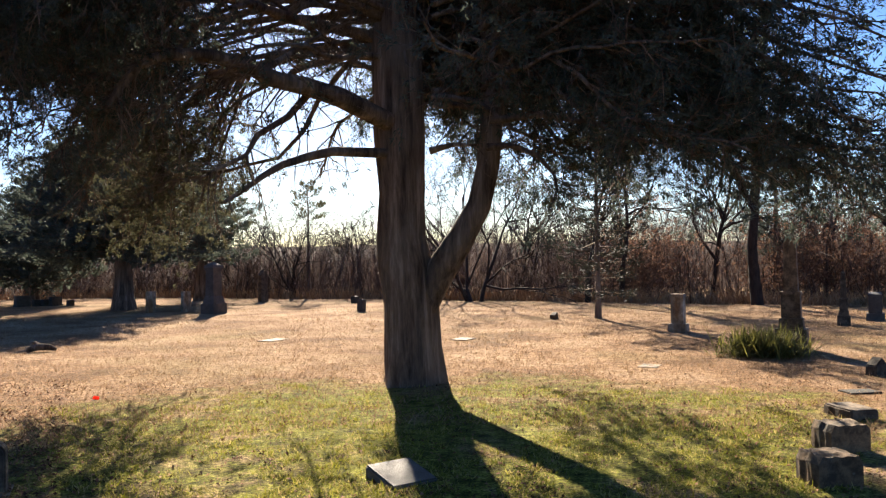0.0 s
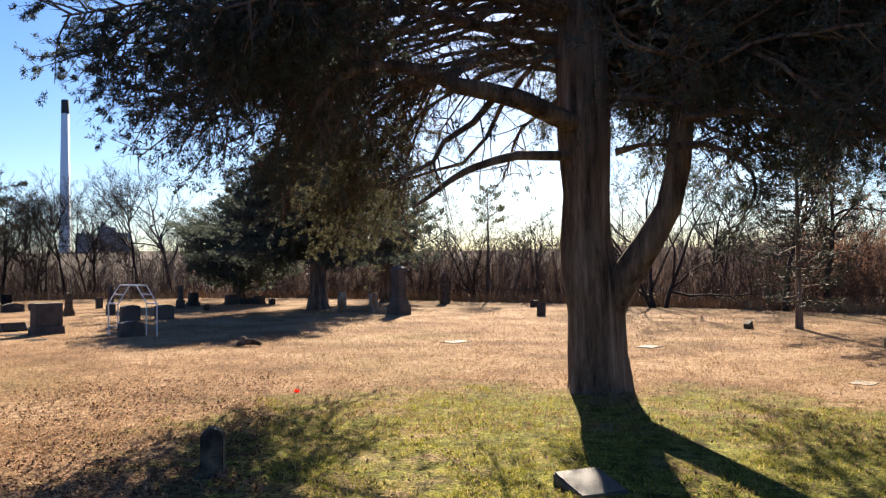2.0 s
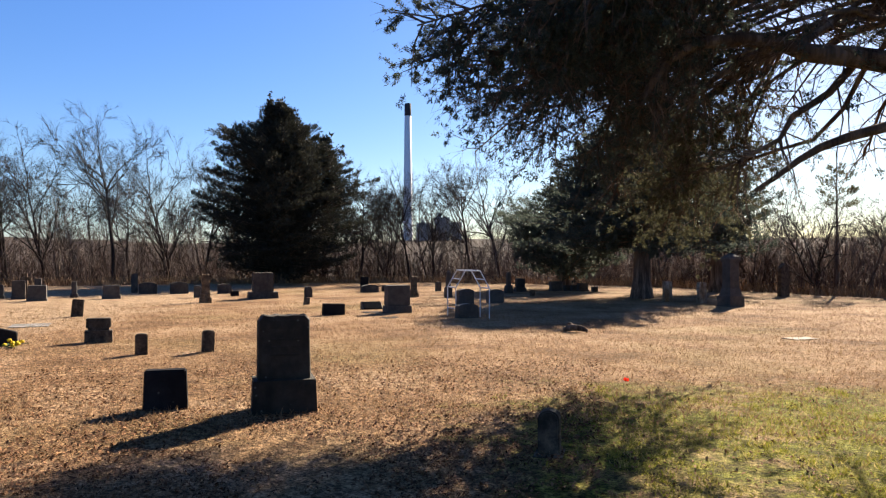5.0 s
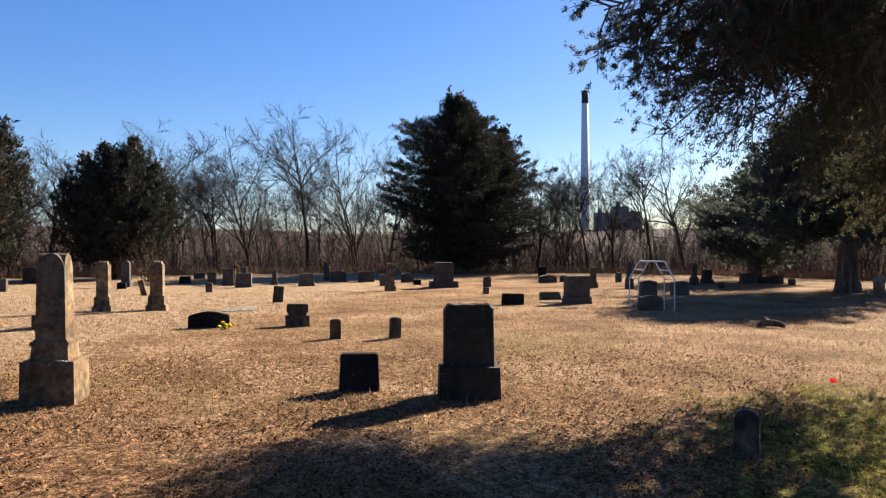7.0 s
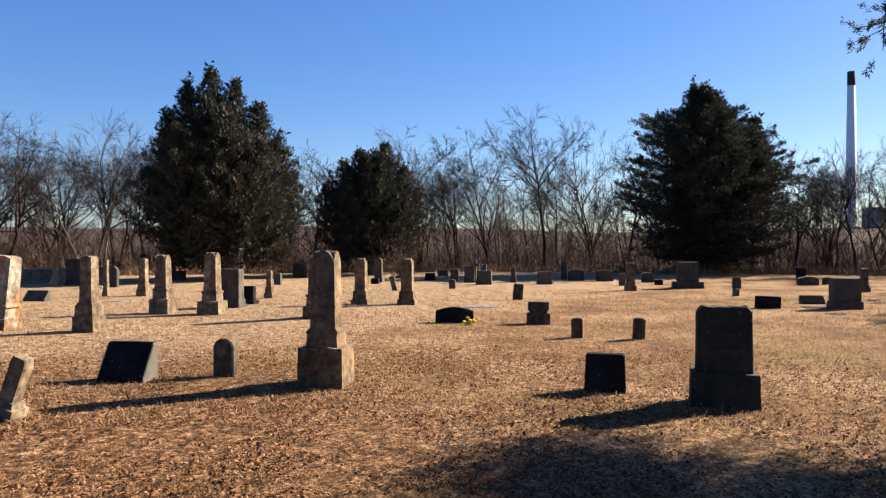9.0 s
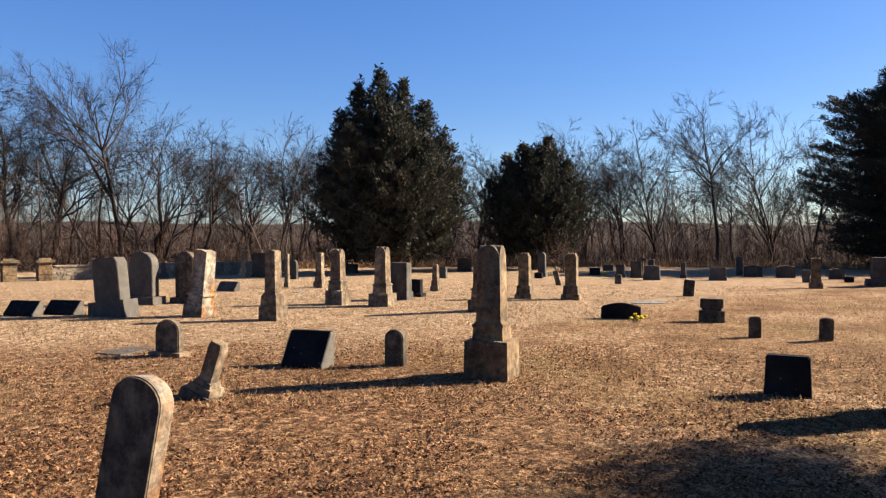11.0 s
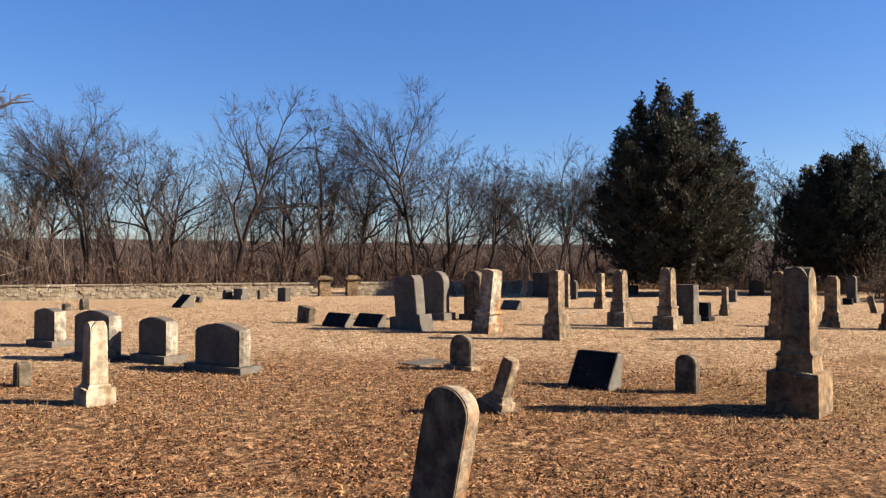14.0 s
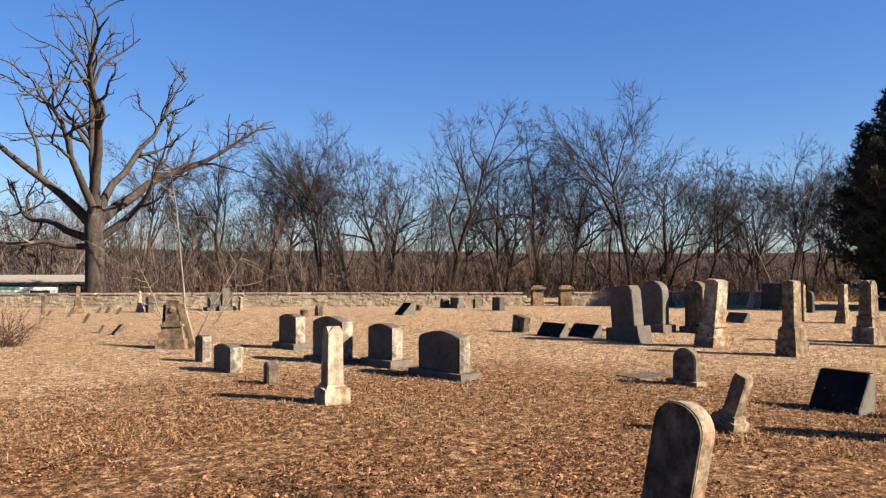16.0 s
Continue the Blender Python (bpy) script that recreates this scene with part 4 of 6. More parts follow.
# ---- other evergreens ----
def spire(rng, br, fill, cen, outw, foot, top, profile, boughs, rise, sag, first=0.0):
    """One leader with its boughs: each bough is a flat, feathered frond, so that layers and gaps show."""
    foot, top = np.array(foot, float), np.array(top, float)
    ln = top[2] - foot[2]
    fs, rs = zip(*profile)
    bulge = [(rng.uniform(0, 6.28), rng.uniform(0.05, 0.9), rng.uniform(-0.26, 0.34)) for _ in range(16)]
    for i in range(boughs):
        f = first + (1 - first) * ((i + rng.random()) / boughs) ** 0.92
        a = i * 2.399963 + rng.gauss(0, 0.3)
        r = float(np.interp(f, fs, rs)) * rng.uniform(0.78, 1.06)
        for ba, bf, bw in bulge:
            r *= 1 + bw * max(0.0, math.cos(a - ba)) * math.exp(-((f - bf) / 0.07) ** 2)
        r = max(0.12, r)
        c0 = foot + (top - foot) * f
        way = np.array([math.cos(a), math.sin(a), rise * (0.5 + f) - sag * (1 - f)])
        pts = wander(rng, c0, way, r, 5, 0.06, 0.05 + 0.04 * rng.random())
        br.limb(pts, np.linspace(0.012 + 0.03 * min(1.0, r / 3), 0.005, 6), 3)
        side = np.array([-math.sin(a), math.cos(a), 0.0])
        for _ in range(int(5 + r * 15)):
            g = 1 - rng.random() ** 1.5 * 0.8
            p, d = along(pts, g)
            half = (0.10 + 0.30 * r) * (1.15 - g) ** 0.7
            off = rng.uniform(-1, 1) * half
            q = p + side * off + np.array([0, 0, rng.gauss(0.0, 0.05) - abs(off) * 0.10])
            cen.append(q)
            d = d / (np.linalg.norm(d) + 1e-9)
            outw.append(d * 1.0 + side * off / half * 0.7 + np.array([0, 0, 0.45]))
        for _ in range(int(2 + r * 2.2)):
            fill.append(c0 + (along(pts, rng.uniform(0.1, 0.62))[0] - c0) + np.array([0, 0, rng.gauss(0, 0.12)]))


def evergreen(x, y, label, seed, leaders, mat, trunk_r=0.25, blade=0.15, count=8, boughs=1.0, rise=0.3, sag=0.25, first=0.0, dense=1.0):
    """leaders: (across, deep, foot, top, profile); across and deep run square to and along the sight line from the graves."""
    rng = random.Random(seed)
    e = empty("evergreen_tree", pose(x, y, ground_z(x, y)), label, "tree")
    out = np.array([x, y, 0.0]) / math.hypot(x, y)
    right = np.array([out[1], -out[0], 0.0])
    t = Wood()
    for j, (u, v, z0, z1, _) in enumerate([ld for ld in leaders if ld is leaders[0] or ld[2] < 0.85][:3]):
        tp = np.array([right * u * min(1, i / 4) + out * v * min(1, i / 4) + np.array([0, 0, -0.2 + (z1 * 0.97 + 0.2) * i / 8]) for i in range(9)])
        k = trunk_r * (1 if j == 0 else 0.6)
        t.limb(tp, [k * (1.35 if i == 0 else 1) * (1 - 0.95 * i / 8) + 0.01 for i in range(9)], 10)
    t.build("trunk", BARK_CEDAR, e)
    br, fill, cen, outw = Wood(), [], [], []
    for u, v, z0, z1, prof in leaders:
        big = max(r for _, r in prof)
        n = int(boughs * (z1 - z0) * (7 + 9 * big))
        c = right * u + out * v
        spire(rng, br, fill, cen, outw, c * (0.9 if z0 > 1 else 0.6) + np.array([0, 0, z0]), c + np.array([0, 0, z1]), prof, n, rise, sag, first)
    br.build("framework", BARK_CEDAR, e)
    cen, outw, fill = np.array(cen), np.array(outw), np.array(fill)
    v, fc = sprays(seed, cen, outw, blade, count, 0.0, 0.34, 0.42)
    v2, f2 = sprays(seed + 1, fill[:int(len(fill) * dense)], np.zeros((int(len(fill) * dense), 3)), 0.30, 4, 0.0, 0.55)
    raw("crown", np.concatenate([v, v2]), np.concatenate([fc, f2 + len(v)]), mat, e)
    return e


SPIRE = ((0.0, 1.1), (0.15, 1.5), (0.45, 1.35), (0.72, 0.88), (0.88, 0.42), (1.0, 0.10))


def leaders(*rows):
    return [(u, v, z0, z1, [(f, r * k) for f, k in SPIRE]) for u, v, z0, z1, r in rows]


evergreen(-37.75, 24.72, "broad conical cedar standing alone at the graveyard edge", 24,
          [(0.0, 0.0, 0.7, 10.4, [(0.0, 3.7), (0.12, 4.7), (0.30, 5.05), (0.48, 4.4), (0.62, 3.6), (0.75, 2.7), (0.84, 1.6), (0.92, 0.95), (1.0, 0.12)]), (2.6, 0.3, 4.0, 8.6, [(0.0, 1.9), (0.5, 1.4), (1.0, 0.1)]), (-0.6, 0.0, 8.3, 10.6, [(0.0, 1.1), (0.5, 0.7), (1.0, 0.1)])],
          CEDAR_FAR, 0.34, 0.15, 7, 0.95, 0.22, 0.30)
evergreen(-40.22, 6.15, "dark round-crowned cedar at the graveyard edge", 25,
          leaders((0.0, 0.0, 0.9, 6.2, 1.5), (0.75, 0.1, 0.9, 6.9, 1.6), (-1.45, 0.2, 0.8, 6.0, 1.4), (-0.55, -0.4, 1.0, 6.5, 1.4), (1.75, 0.0, 0.7, 5.7, 1.4), (2.6, 0.3, 0.6, 4.6, 1.0), (-2.4, 0.2, 0.7, 4.7, 1.1), (0.4, -1.4, 0.7, 5.0, 1.4), (-1.2, -1.3, 0.7, 4.4, 1.3), (1.6, -1.2, 0.6, 4.2, 1.2)),
          CEDAR_FAR, 0.30, 0.15, 6, 0.50, 0.50, 0.10)
evergreen(-36.3, -1.45, "tall dense dark cedar with a ragged double top", 26,
          leaders((-0.4, 0.0, 0.8, 9.5, 1.7), (0.7, 0.1, 0.8, 9.15, 1.5), (1.75, 0.2, 0.7, 8.1, 1.6), (-1.45, 0.1, 0.8, 8.9, 1.5), (-2.3, 0.2, 0.7, 7.6, 1.4), (2.7, 0.1, 0.6, 6.7, 1.4), (-1.8, -1.7, 0.7, 6.6, 1.6), (-3.2, 0.0, 0.6, 5.0, 1.2), (3.4, 0.3, 0.6, 5.0, 1.1), (0.3, -1.7, 0.8, 7.4, 1.7), (1.8, -1.5, 0.7, 6.2, 1.5), (-0.2, 1.6, 0.8, 7.5, 1.7)),
          CEDAR_FAR, 0.36, 0.15, 6, 0.46, 0.50, 0.10)
evergreen(-14.62, 25.17, "large spreading cedar with a dark bare lower trunk over the graves", 21,
          [(0.0, 0.0, 2.0, 7.0, [(0.0, 3.3), (0.2, 3.7), (0.5, 3.1), (0.8, 1.8), (1.0, 0.2)]), (-2.0, 0.5, 2.4, 5.8, [(0.0, 1.8), (0.5, 1.6), (1.0, 0.2)])],
          CEDAR_LEAF, 0.36, 0.15, 7, 1.15, 0.10, 0.30)
evergreen(-14.64, 31.62, "dark cedar behind the spreading cedar", 22,
          [(0.0, 0.0, 1.7, 5.4, [(0.0, 2.8), (0.4, 2.9), (0.8, 1.7), (1.0, 0.2)])], CEDAR_LEAF, 0.32, 0.17, 6, 0.7, 0.25, 0.2)
evergreen(-21.25, 29.64, "low broad dark cedar near the woods", 23,
          [(0.0, 0.0, 0.6, 4.7, [(0.0, 2.6), (0.3, 3.2), (0.6, 2.6), (0.85, 1.3), (1.0, 0.2)]), (-1.9, 0.0, 1.0, 3.6, [(0.0, 1.3), (0.5, 1.2), (1.0, 0.2)]), (1.8, -0.3, 1.4, 4.2, [(0.0, 1.4), (0.5, 1.3), (1.0, 0.2)])],
          CEDAR_LEAF, 0.25, 0.15, 6, 0.8, 0.30, 0.2)
evergreen(1.57, 20.16, "thin dark pine in front of the woods", 28,
          [(0.0, 0.0, 0.7, 5.8, [(0.0, 1.0), (0.25, 1.45), (0.55, 1.5), (0.8, 1.2), (1.0, 0.4)])], CEDAR_FAR, 0.075, 0.12, 7, 0.62, 0.12, 0.30, 0.0, 0.0)
evergreen(8.95, 29.33, "sparse dark cedar among the woods", 29,
          [(0.0, 0.0, 1.5, 5.2, [(0.0, 1.2), (0.3, 1.8), (0.7, 1.3), (1.0, 0.4)])], CEDAR_LEAF, 0.2, 0.16, 6, 0.40, 0.15, 0.2, 0.0, 0.0)
evergreen(-10.60, 34.30, "small pine with a tuft of foliage above a bare stem", 30,
          [(0.0, 0.0, 3.4, 5.3, [(0.0, 0.7), (0.5, 0.9), (1.0, 0.2)])], CEDAR_RUSSET, 0.09, 0.16, 6, 0.5, 0.3, 0.0, 0.0, 0.0)


# ---- the woods ----
def wood_edge(az):
    """Distance of the woods' edge from the origin, by direction in degrees."""
    return float(np.interp(az, (40, 67, 80, 95, 108, 120, 135, 150, 168, 185, 200, 215, 230, 250, 265), (27, 27, 27, 30, 34, 40, 45, 45, 45, 43, 43, 42, 43, 44, 46)))


MODELS = []
for i, (hh, st, fi, ck, sp) in enumerate(((10.5, 1, 1.05, 0.10, 0.95), (9.5, 2, 0.86, 0.12, 0.85), (11.0, 1, 1.10, 0.09, 0.85), (8.0, 3, 0.74, 0.14, 0.9), (10.0, 1, 1.05, 0.13, 1.05), (9.0, 2, 0.90, 0.10, 0.8))):
    tr, cr = bare_tree(random.Random(100 + i), hh, st, fi, ck, 0.20 if i != 3 else 0.12, sp)
    e = empty("bare_tree", pose(0, 0, 0), "leafless grey-brown deciduous tree at the woods edge", "tree", "trees along the woods edge")
    tr.build("trunk", BARK_BARE, e)
    cr.build("crown", BARK_BARE, e)
    tops = np.concatenate(cr.v)[:, 2].max()
    MODELS.append((e, tops))
rng = random.Random(5)
# the trees that stand out: direction, distance past the edge, height, model
spots = [(230.8, 3, 10.2, 4), (227.4, 5, 8.6, 2), (223.9, 3, 10.8, 2), (219.5, 4, 8.8, 0), (214.0, 2.5, 11.2, 0), (210.6, 5, 9.6, 1), (207.6, 2.5, 10.9, 4), (205.2, 4, 10.2, 1), (201.0, 2, 12.2, 2), (198.4, 4, 9.4, 5), (195.6, 2, 8.6, 4), (192.4, 5, 7.6, 1), (189.0, 7, 9.6, 5), (185.5, 8, 9.0, 2),
         (175.4, 6, 8.4, 1), (167.6, 4, 9.4, 2), (164.8, 5, 7.8, 1), (162.2, 3, 9.4, 5), (158.2, 2.5, 10.4, 2), (154.4, 4, 9.2, 5), (152.0, 5, 8.4, 2), (143.6, 4, 7.2, 0), (141.0, 3, 7.6, 4), (139.4, 6, 6.8, 1), (137.2, 3, 7.0, 2), (138.4, 4, 7.6, 5), (135.4, 5, 7.2, 1), (132.6, 3, 8.2, 2), (130.4, 4, 7.6, 0),
         (112.0, 3, 4.6, 3), (108.4, 2, 5.4, 3), (103.4, 6, 5.0, 1), (94.4, -0.8, 6.8, 3), (86.2, -0.5, 8.4, 2), (91.0, 3, 5.8, 1), (83.6, 0.5, 7.6, 4), (77.2, 3, 7.0, 0), (74.3, -0.8, 12.5, 4), (70.0, 4, 7.0, 0), (66.0, 3, 7.2, 4), (61.0, 3, 7.0, 1)]
az = 50.0
while az < 258:
    back = 32 if az > 237 else 0
    tall = 9.4 if az > 180 else 7.8 if az > 145 else 6.4 if az > 118 else 4.8 if az > 86 else 5.8
    spots.append((az, rng.uniform(2.5, 12.0) + back, (12.0 if back else tall) * rng.uniform(0.72, 1.0), rng.choice((0, 0, 1, 1, 2, 3, 4, 5))))
    az += rng.uniform(1.7, 3.3) * (1.3 if az > 236 else 1.0)
first = set()
for az, past, tall, i in spots:
    r = wood_edge(az) + past
    x, y = r * math.cos(radians(az)), r * math.sin(radians(az))
    gz = ground_z(x, y)
    k = (tall - gz) / MODELS[i][1]
    m = pose(x, y, gz, rng.gauss(0, 1.5), rng.gauss(0, 1.5), rng.uniform(0, 360)) @ Matrix.Diagonal((k, k, k, 1))
    if i not in first:
        first.add(i)
        MODELS[i][0].matrix_world = m
    else:
        o = copy_thing(MODELS[i][0], m)
        o.scale = (k, k, k)


def far_wood():
    """The deeper rows, too many to count: thin stems with a haze of twigs."""
    rng = random.Random(9)
    w = Wood()
    for k in range(1000):
        az = rng.uniform(46, 238)
        if (az < 83 or az > 222) and rng.random() < 0.4:
            continue
        r = wood_edge(az) + rng.uniform(1.5, 32 if az < 222 else 9)
        x, y = r * math.cos(radians(az)), r * math.sin(radians(az))
        h = (rng.uniform(5.5, 8.0) if k % 3 == 0 else rng.uniform(3.0, 6.0)) * (0.70 if az < 98 else 0.54 if az < 125 else 0.85 if az < 180 else 1)
        tp = wander(rng, (x, y, ground_z(x, y) - 0.3), (rng.gauss(0, 0.14), rng.gauss(0, 0.14), 1), h, 4, 0.09, 0.02)
        r0 = h * rng.uniform(0.006, 0.013)
        w.limb(tp, [r0 * (1 - 0.85 * i / 4) for i in range(5)], 4)
        for _ in range(11):
            f = rng.uniform(0.12, 0.98)
            p, d = along(tp, f)
            ln = h * (0.40 * (1 - f) + 0.12) * rng.uniform(0.6, 1.2)
            b = wander(rng, p, side_way(rng, d, rng.uniform(0.35, 0.9)), ln, 2, 0.2, 0.14)
            w.limb(b, [max(0.014, r0 * 0.4 * (1 - f)), 0.012, 0.005], 3)
            for _ in range(11):
                q, d2 = along(b, rng.uniform(0.1, 1))
                w.twig(q, q + side_way(rng, d2, rng.uniform(0.3, 0.9)) * ln * rng.uniform(0.3, 0.7), rng.uniform(0.014, 0.026))
    for k in range(240):     # a farther grove past the low building
        az, r = rng.uniform(236, 262), rng.uniform(76, 125)
        x, y = r * math.cos(radians(az)), r * math.sin(radians(az))
        h = rng.uniform(8.5, 12.5)
        tp = wander(rng, (x, y, ground_z(x, y) - 0.3), (rng.gauss(0, 0.14), rng.gauss(0, 0.14), 1), h, 4, 0.09, 0.02)
        w.limb(tp, [h * 0.012 * (1 - 0.85 * i / 4) for i in range(5)], 4)
        for _ in range(12):
            p, d = along(tp, rng.uniform(0.1, 0.98))
            b = wander(rng, p, side_way(rng, d, rng.uniform(0.4, 1.0)), h * rng.uniform(0.15, 0.4), 2, 0.2, 0.12)
            w.limb(b, [0.03, 0.02, 0.008], 3)
            for _ in range(9):
                q, d2 = along(b, rng.uniform(0.1, 1))
                w.twig(q, q + side_way(rng, d2, rng.uniform(0.3, 0.9)) * h * rng.uniform(0.06, 0.16), 0.05)
    ob = w.build("woods", FAR_WOOD)
    tagged(ob, "deep leafless winter woods behind the graveyard", "woods", kind="stuff")


far_wood()


def thicket():
    """The wooded slope behind the edge: a mass of thin stems and twigs too many to count."""
    g = np.random.default_rng(31)
    n = 46000
    az = np.where(g.random(n) < 0.65, g.uniform(44, 124, n), g.uniform(124, 238, n))
    r = np.array([wood_edge(a) for a in az]) + 2 + 46 * g.random(n) ** 1.3
    x, y = r * np.cos(np.radians(az)), r * np.sin(np.radians(az))
    gz = np.array([ground_z(a, b) for a, b in zip(x, y)])
    top = (np.interp(az, (44, 80, 100, 118, 130, 180, 238), (4.2, 3.6, 2.9, 2.8, 2.4, 2.4, 2.6)) * (0.6 + 0.012 * r)) * np.where(az > 124, g.uniform(0.15, 1.25, n), g.uniform(0.45, 1.08, n))
    root = np.stack([x, y, gz + (top - gz) * g.random(n) ** 1.1], 1)
    root[: n // 3, 2] = gz[: n // 3]
    tip = root + np.stack([g.normal(0, 0.32, n), g.normal(0, 0.32, n), g.uniform(0.5, 1.3, n)], 1)
    tip[: n // 3, 2] = np.maximum(gz[: n // 3] + 0.8, top[: n // 3])
    tip[:, 2] = np.minimum(tip[:, 2], np.maximum(top, root[:, 2] + 0.3))
    side = np.cross(tip - root, g.normal(size=(n, 3)))
    side *= g.uniform(0.018, 0.040, (n, 1)) / (np.linalg.norm(side, axis=1)[:, None] + 1e-9)
    v = np.stack([root - side / 2, root + side / 2, tip], 1).reshape(-1, 3)
    tagged(raw("thicket", v, np.arange(3 * n).reshape(-1, 3), THICKET), "dense grey-brown winter thicket on the slope behind the woods edge", "thicket", kind="stuff")


thicket()


def undergrowth():
    """Brush along the woods' edge: arching canes and low twigs."""
    rng = random.Random(15)
    w = Wood()
    for _ in range(8500):
        az = rng.uniform(48, 238)
        if az < 100 and rng.random() < (0.6 if az < 82 else 0.2):
            continue
        r = wood_edge(az) + rng.uniform(-0.3, 12)
        x, y = r * math.cos(radians(az)), r * math.sin(radians(az))
        h = rng.uniform(0.6, 2.6) * rng.choice((1, 1, 1.5))
        p = wander(rng, (x, y, ground_z(x, y) - 0.1), (rng.gauss(0, 0.4), rng.gauss(0, 0.4), 1), h, 2, 0.25, -0.06)
        w.limb(p, [0.015, 0.011, 0.004], 3)
        for _ in range(9):
            q, d = along(p, rng.uniform(0.15, 1))
            w.twig(q, q + side_way(rng, d, rng.uniform(0.3, 1.1)) * h * rng.uniform(0.2, 0.5), rng.uniform(0.012, 0.024))
    tagged(w.build("undergrowth", BRUSH), "tangled leafless brush at the foot of the woods", "undergrowth", kind="stuff")
    # tall dry grass along the edge
    g = np.random.default_rng(4)
    n = 24000
    az = g.uniform(52, 190, n)
    rr = np.array([wood_edge(a) for a in az]) + g.gamma(1.5, 0.8, n) - 0.6
    x, y = rr * np.cos(np.radians(az)), rr * np.sin(np.radians(az))
    root = np.stack([x, y, np.full(n, -0.02)], 1)
    tagged(blade_mesh("tall_grass", root, 0.55, 0.035, TALL_GRASS, 8), "tall dry brown grass along the woods edge", "grass", kind="stuff")
    # brown leaves that hang on
    n = 6400
    az = np.concatenate([g.normal(82, 1.8, n // 3), g.normal(69.5, 3, n - n // 3 - 400), g.normal(206, 6, 400)])
    rr = np.array([wood_edge(a) for a in az]) + g.uniform(1, 5, n)
    c = np.stack([rr * np.cos(np.radians(az)), rr * np.sin(np.radians(az)), g.gamma(2.2, 0.62, n) + 0.2], 1)
    v, f = sprays(3, c, g.normal(size=(n, 3)), 0.10, 5, 0.3, 0.6)
    tagged(raw("clinging_leaves", v, f, OAK_LEAVES), "brown oak leaves clinging to low branches", "leaves", kind="stuff")


def blade_mesh(name, root, length, width, mat, seed, flat=0.0):
    g = np.random.default_rng(seed)
    n = len(root)
    a = g.uniform(0, 2 * np.pi, n)
    s = np.stack([np.cos(a), np.sin(a), np.zeros(n)], 1) * width * g.uniform(0.6, 1.3, (n, 1))
    bend = g.normal(size=(n, 3)) * (0.45 + 0.8 * flat)
    bend[:, 2] = 1.0 - flat
    tip = root + bend / np.linalg.norm(bend, axis=1)[:, None] * length * g.uniform(0.35, 1.2, (n, 1))
    v = np.stack([root - s / 2, root + s / 2, tip], 1).reshape(-1, 3)
    return raw(name, v, np.arange(3 * n).reshape(-1, 3), mat)


undergrowth()


# ---- turf near the path ----
def turf():
    g = np.random.default_rng(77)

    def spread(n, rmin, rmax, a0, a1):
        r = rmin + (rmax - rmin) * g.random(n) ** 1.25
        a = np.radians(g.uniform(a0, a1, n))
        return np.stack([-0.3 + r * np.cos(a), -0.3 + r * np.sin(a), np.zeros(n)], 1)

    def wave(p):
        return np.array([ground_z(x, y) for x, y, _ in p])

    # tufts: several blades from one root
    tuft = spread(44000, 2.8, 22, 62, 250)
    keep = np.array([noise.noise(Vector((x * 0.9, y * 0.9, 7))) + 0.6 * noise.noise(Vector((x * 3.1, y * 3.1, 2))) for x, y, _ in tuft]) > -0.22
    p = np.repeat(tuft[keep], 7, axis=0)
    p[:, :2] += g.normal(0, 0.028, (len(p), 2))
    p[:, 2] = wave(p) - 0.004
    c = ((p[:, 0] + 0.6) * 0.19) ** 2 + ((p[:, 1] - 6.6) * 0.28) ** 2
    clump = np.array([noise.noise(Vector((x * 1.1, y * 1.1, 4))) for x, y, _ in p])
    green = (c + clump * 0.75 < 0.62) & (g.random(len(p)) > 0.3)
    leafy_side = ((p[:, 0] + 6.0) * 0.13) ** 2 + ((p[:, 1] + 4.2) * 0.15) ** 2 + 0.5 * clump < 0.5
    dry = ~green & (~leafy_side | (g.random(len(p)) < 0.45))
    tagged(blade_mesh("dry_grass", p[dry], 0.055, 0.0065, DRY_GRASS, 1, 0.45), "short dry tan grass", "grass", kind="stuff")
    far = spread(34000, 7.5, 27, 66, 250)
    far = np.repeat(far, 3, axis=0)
    far[:, :2] += g.normal(0, 0.05, (len(far), 2))
    far[:, 2] = wave(far) - 0.006
    tagged(blade_mesh("dry_grass", far, 0.085, 0.013, DRY_GRASS, 6, 0.30), "coarser tufts of dry tan grass", "grass", kind="stuff")
    pg = np.repeat(p[green], 3, axis=0)
    pg[:, :2] += g.normal(0, 0.05, (len(pg), 2))
    tagged(blade_mesh("green_grass", pg, 0.052, 0.011, GREEN_GRASS, 2, 0.35), "short green grass and clover around the cedar", "grass", kind="stuff")
    # fallen leaves: small curled quads
    q = np.concatenate([spread(120000, 2.4, 12, 122, 252), spread(9000, 3.0, 11, 62, 130)])
    heap = np.array([noise.noise(Vector((x * 0.8, y * 0.8, 1))) + 0.7 * noise.noise(Vector((x * 2.7, y * 2.7, 5))) for x, y, _ in q])
    q = q[heap > g.normal(-0.12, 0.25, len(q))]
    q[:, 2] = wave(q) + 0.008
    n = len(q)
    a = g.uniform(0, 2 * np.pi, n)
    u = np.stack([np.cos(a), np.sin(a), g.normal(0, 0.45, n)], 1)
    w = np.stack([-np.sin(a), np.cos(a), g.normal(0, 0.35, n)], 1)
    s = g.uniform(0.008, 0.022, (n, 1))
    k = np.array([[0, 0, 0.010 + 0]])
    v = np.stack([q - u * s, q - w * s * 0.55 + k, q + u * s, q + w * s * 0.55 + k], 1).reshape(-1, 3)
    tagged(raw("fallen_leaves", v, np.arange(4 * n).reshape(-1, 4), DEAD_LEAVES), "dry brown fallen leaves scattered on the turf", "leaves", kind="stuff")


turf()


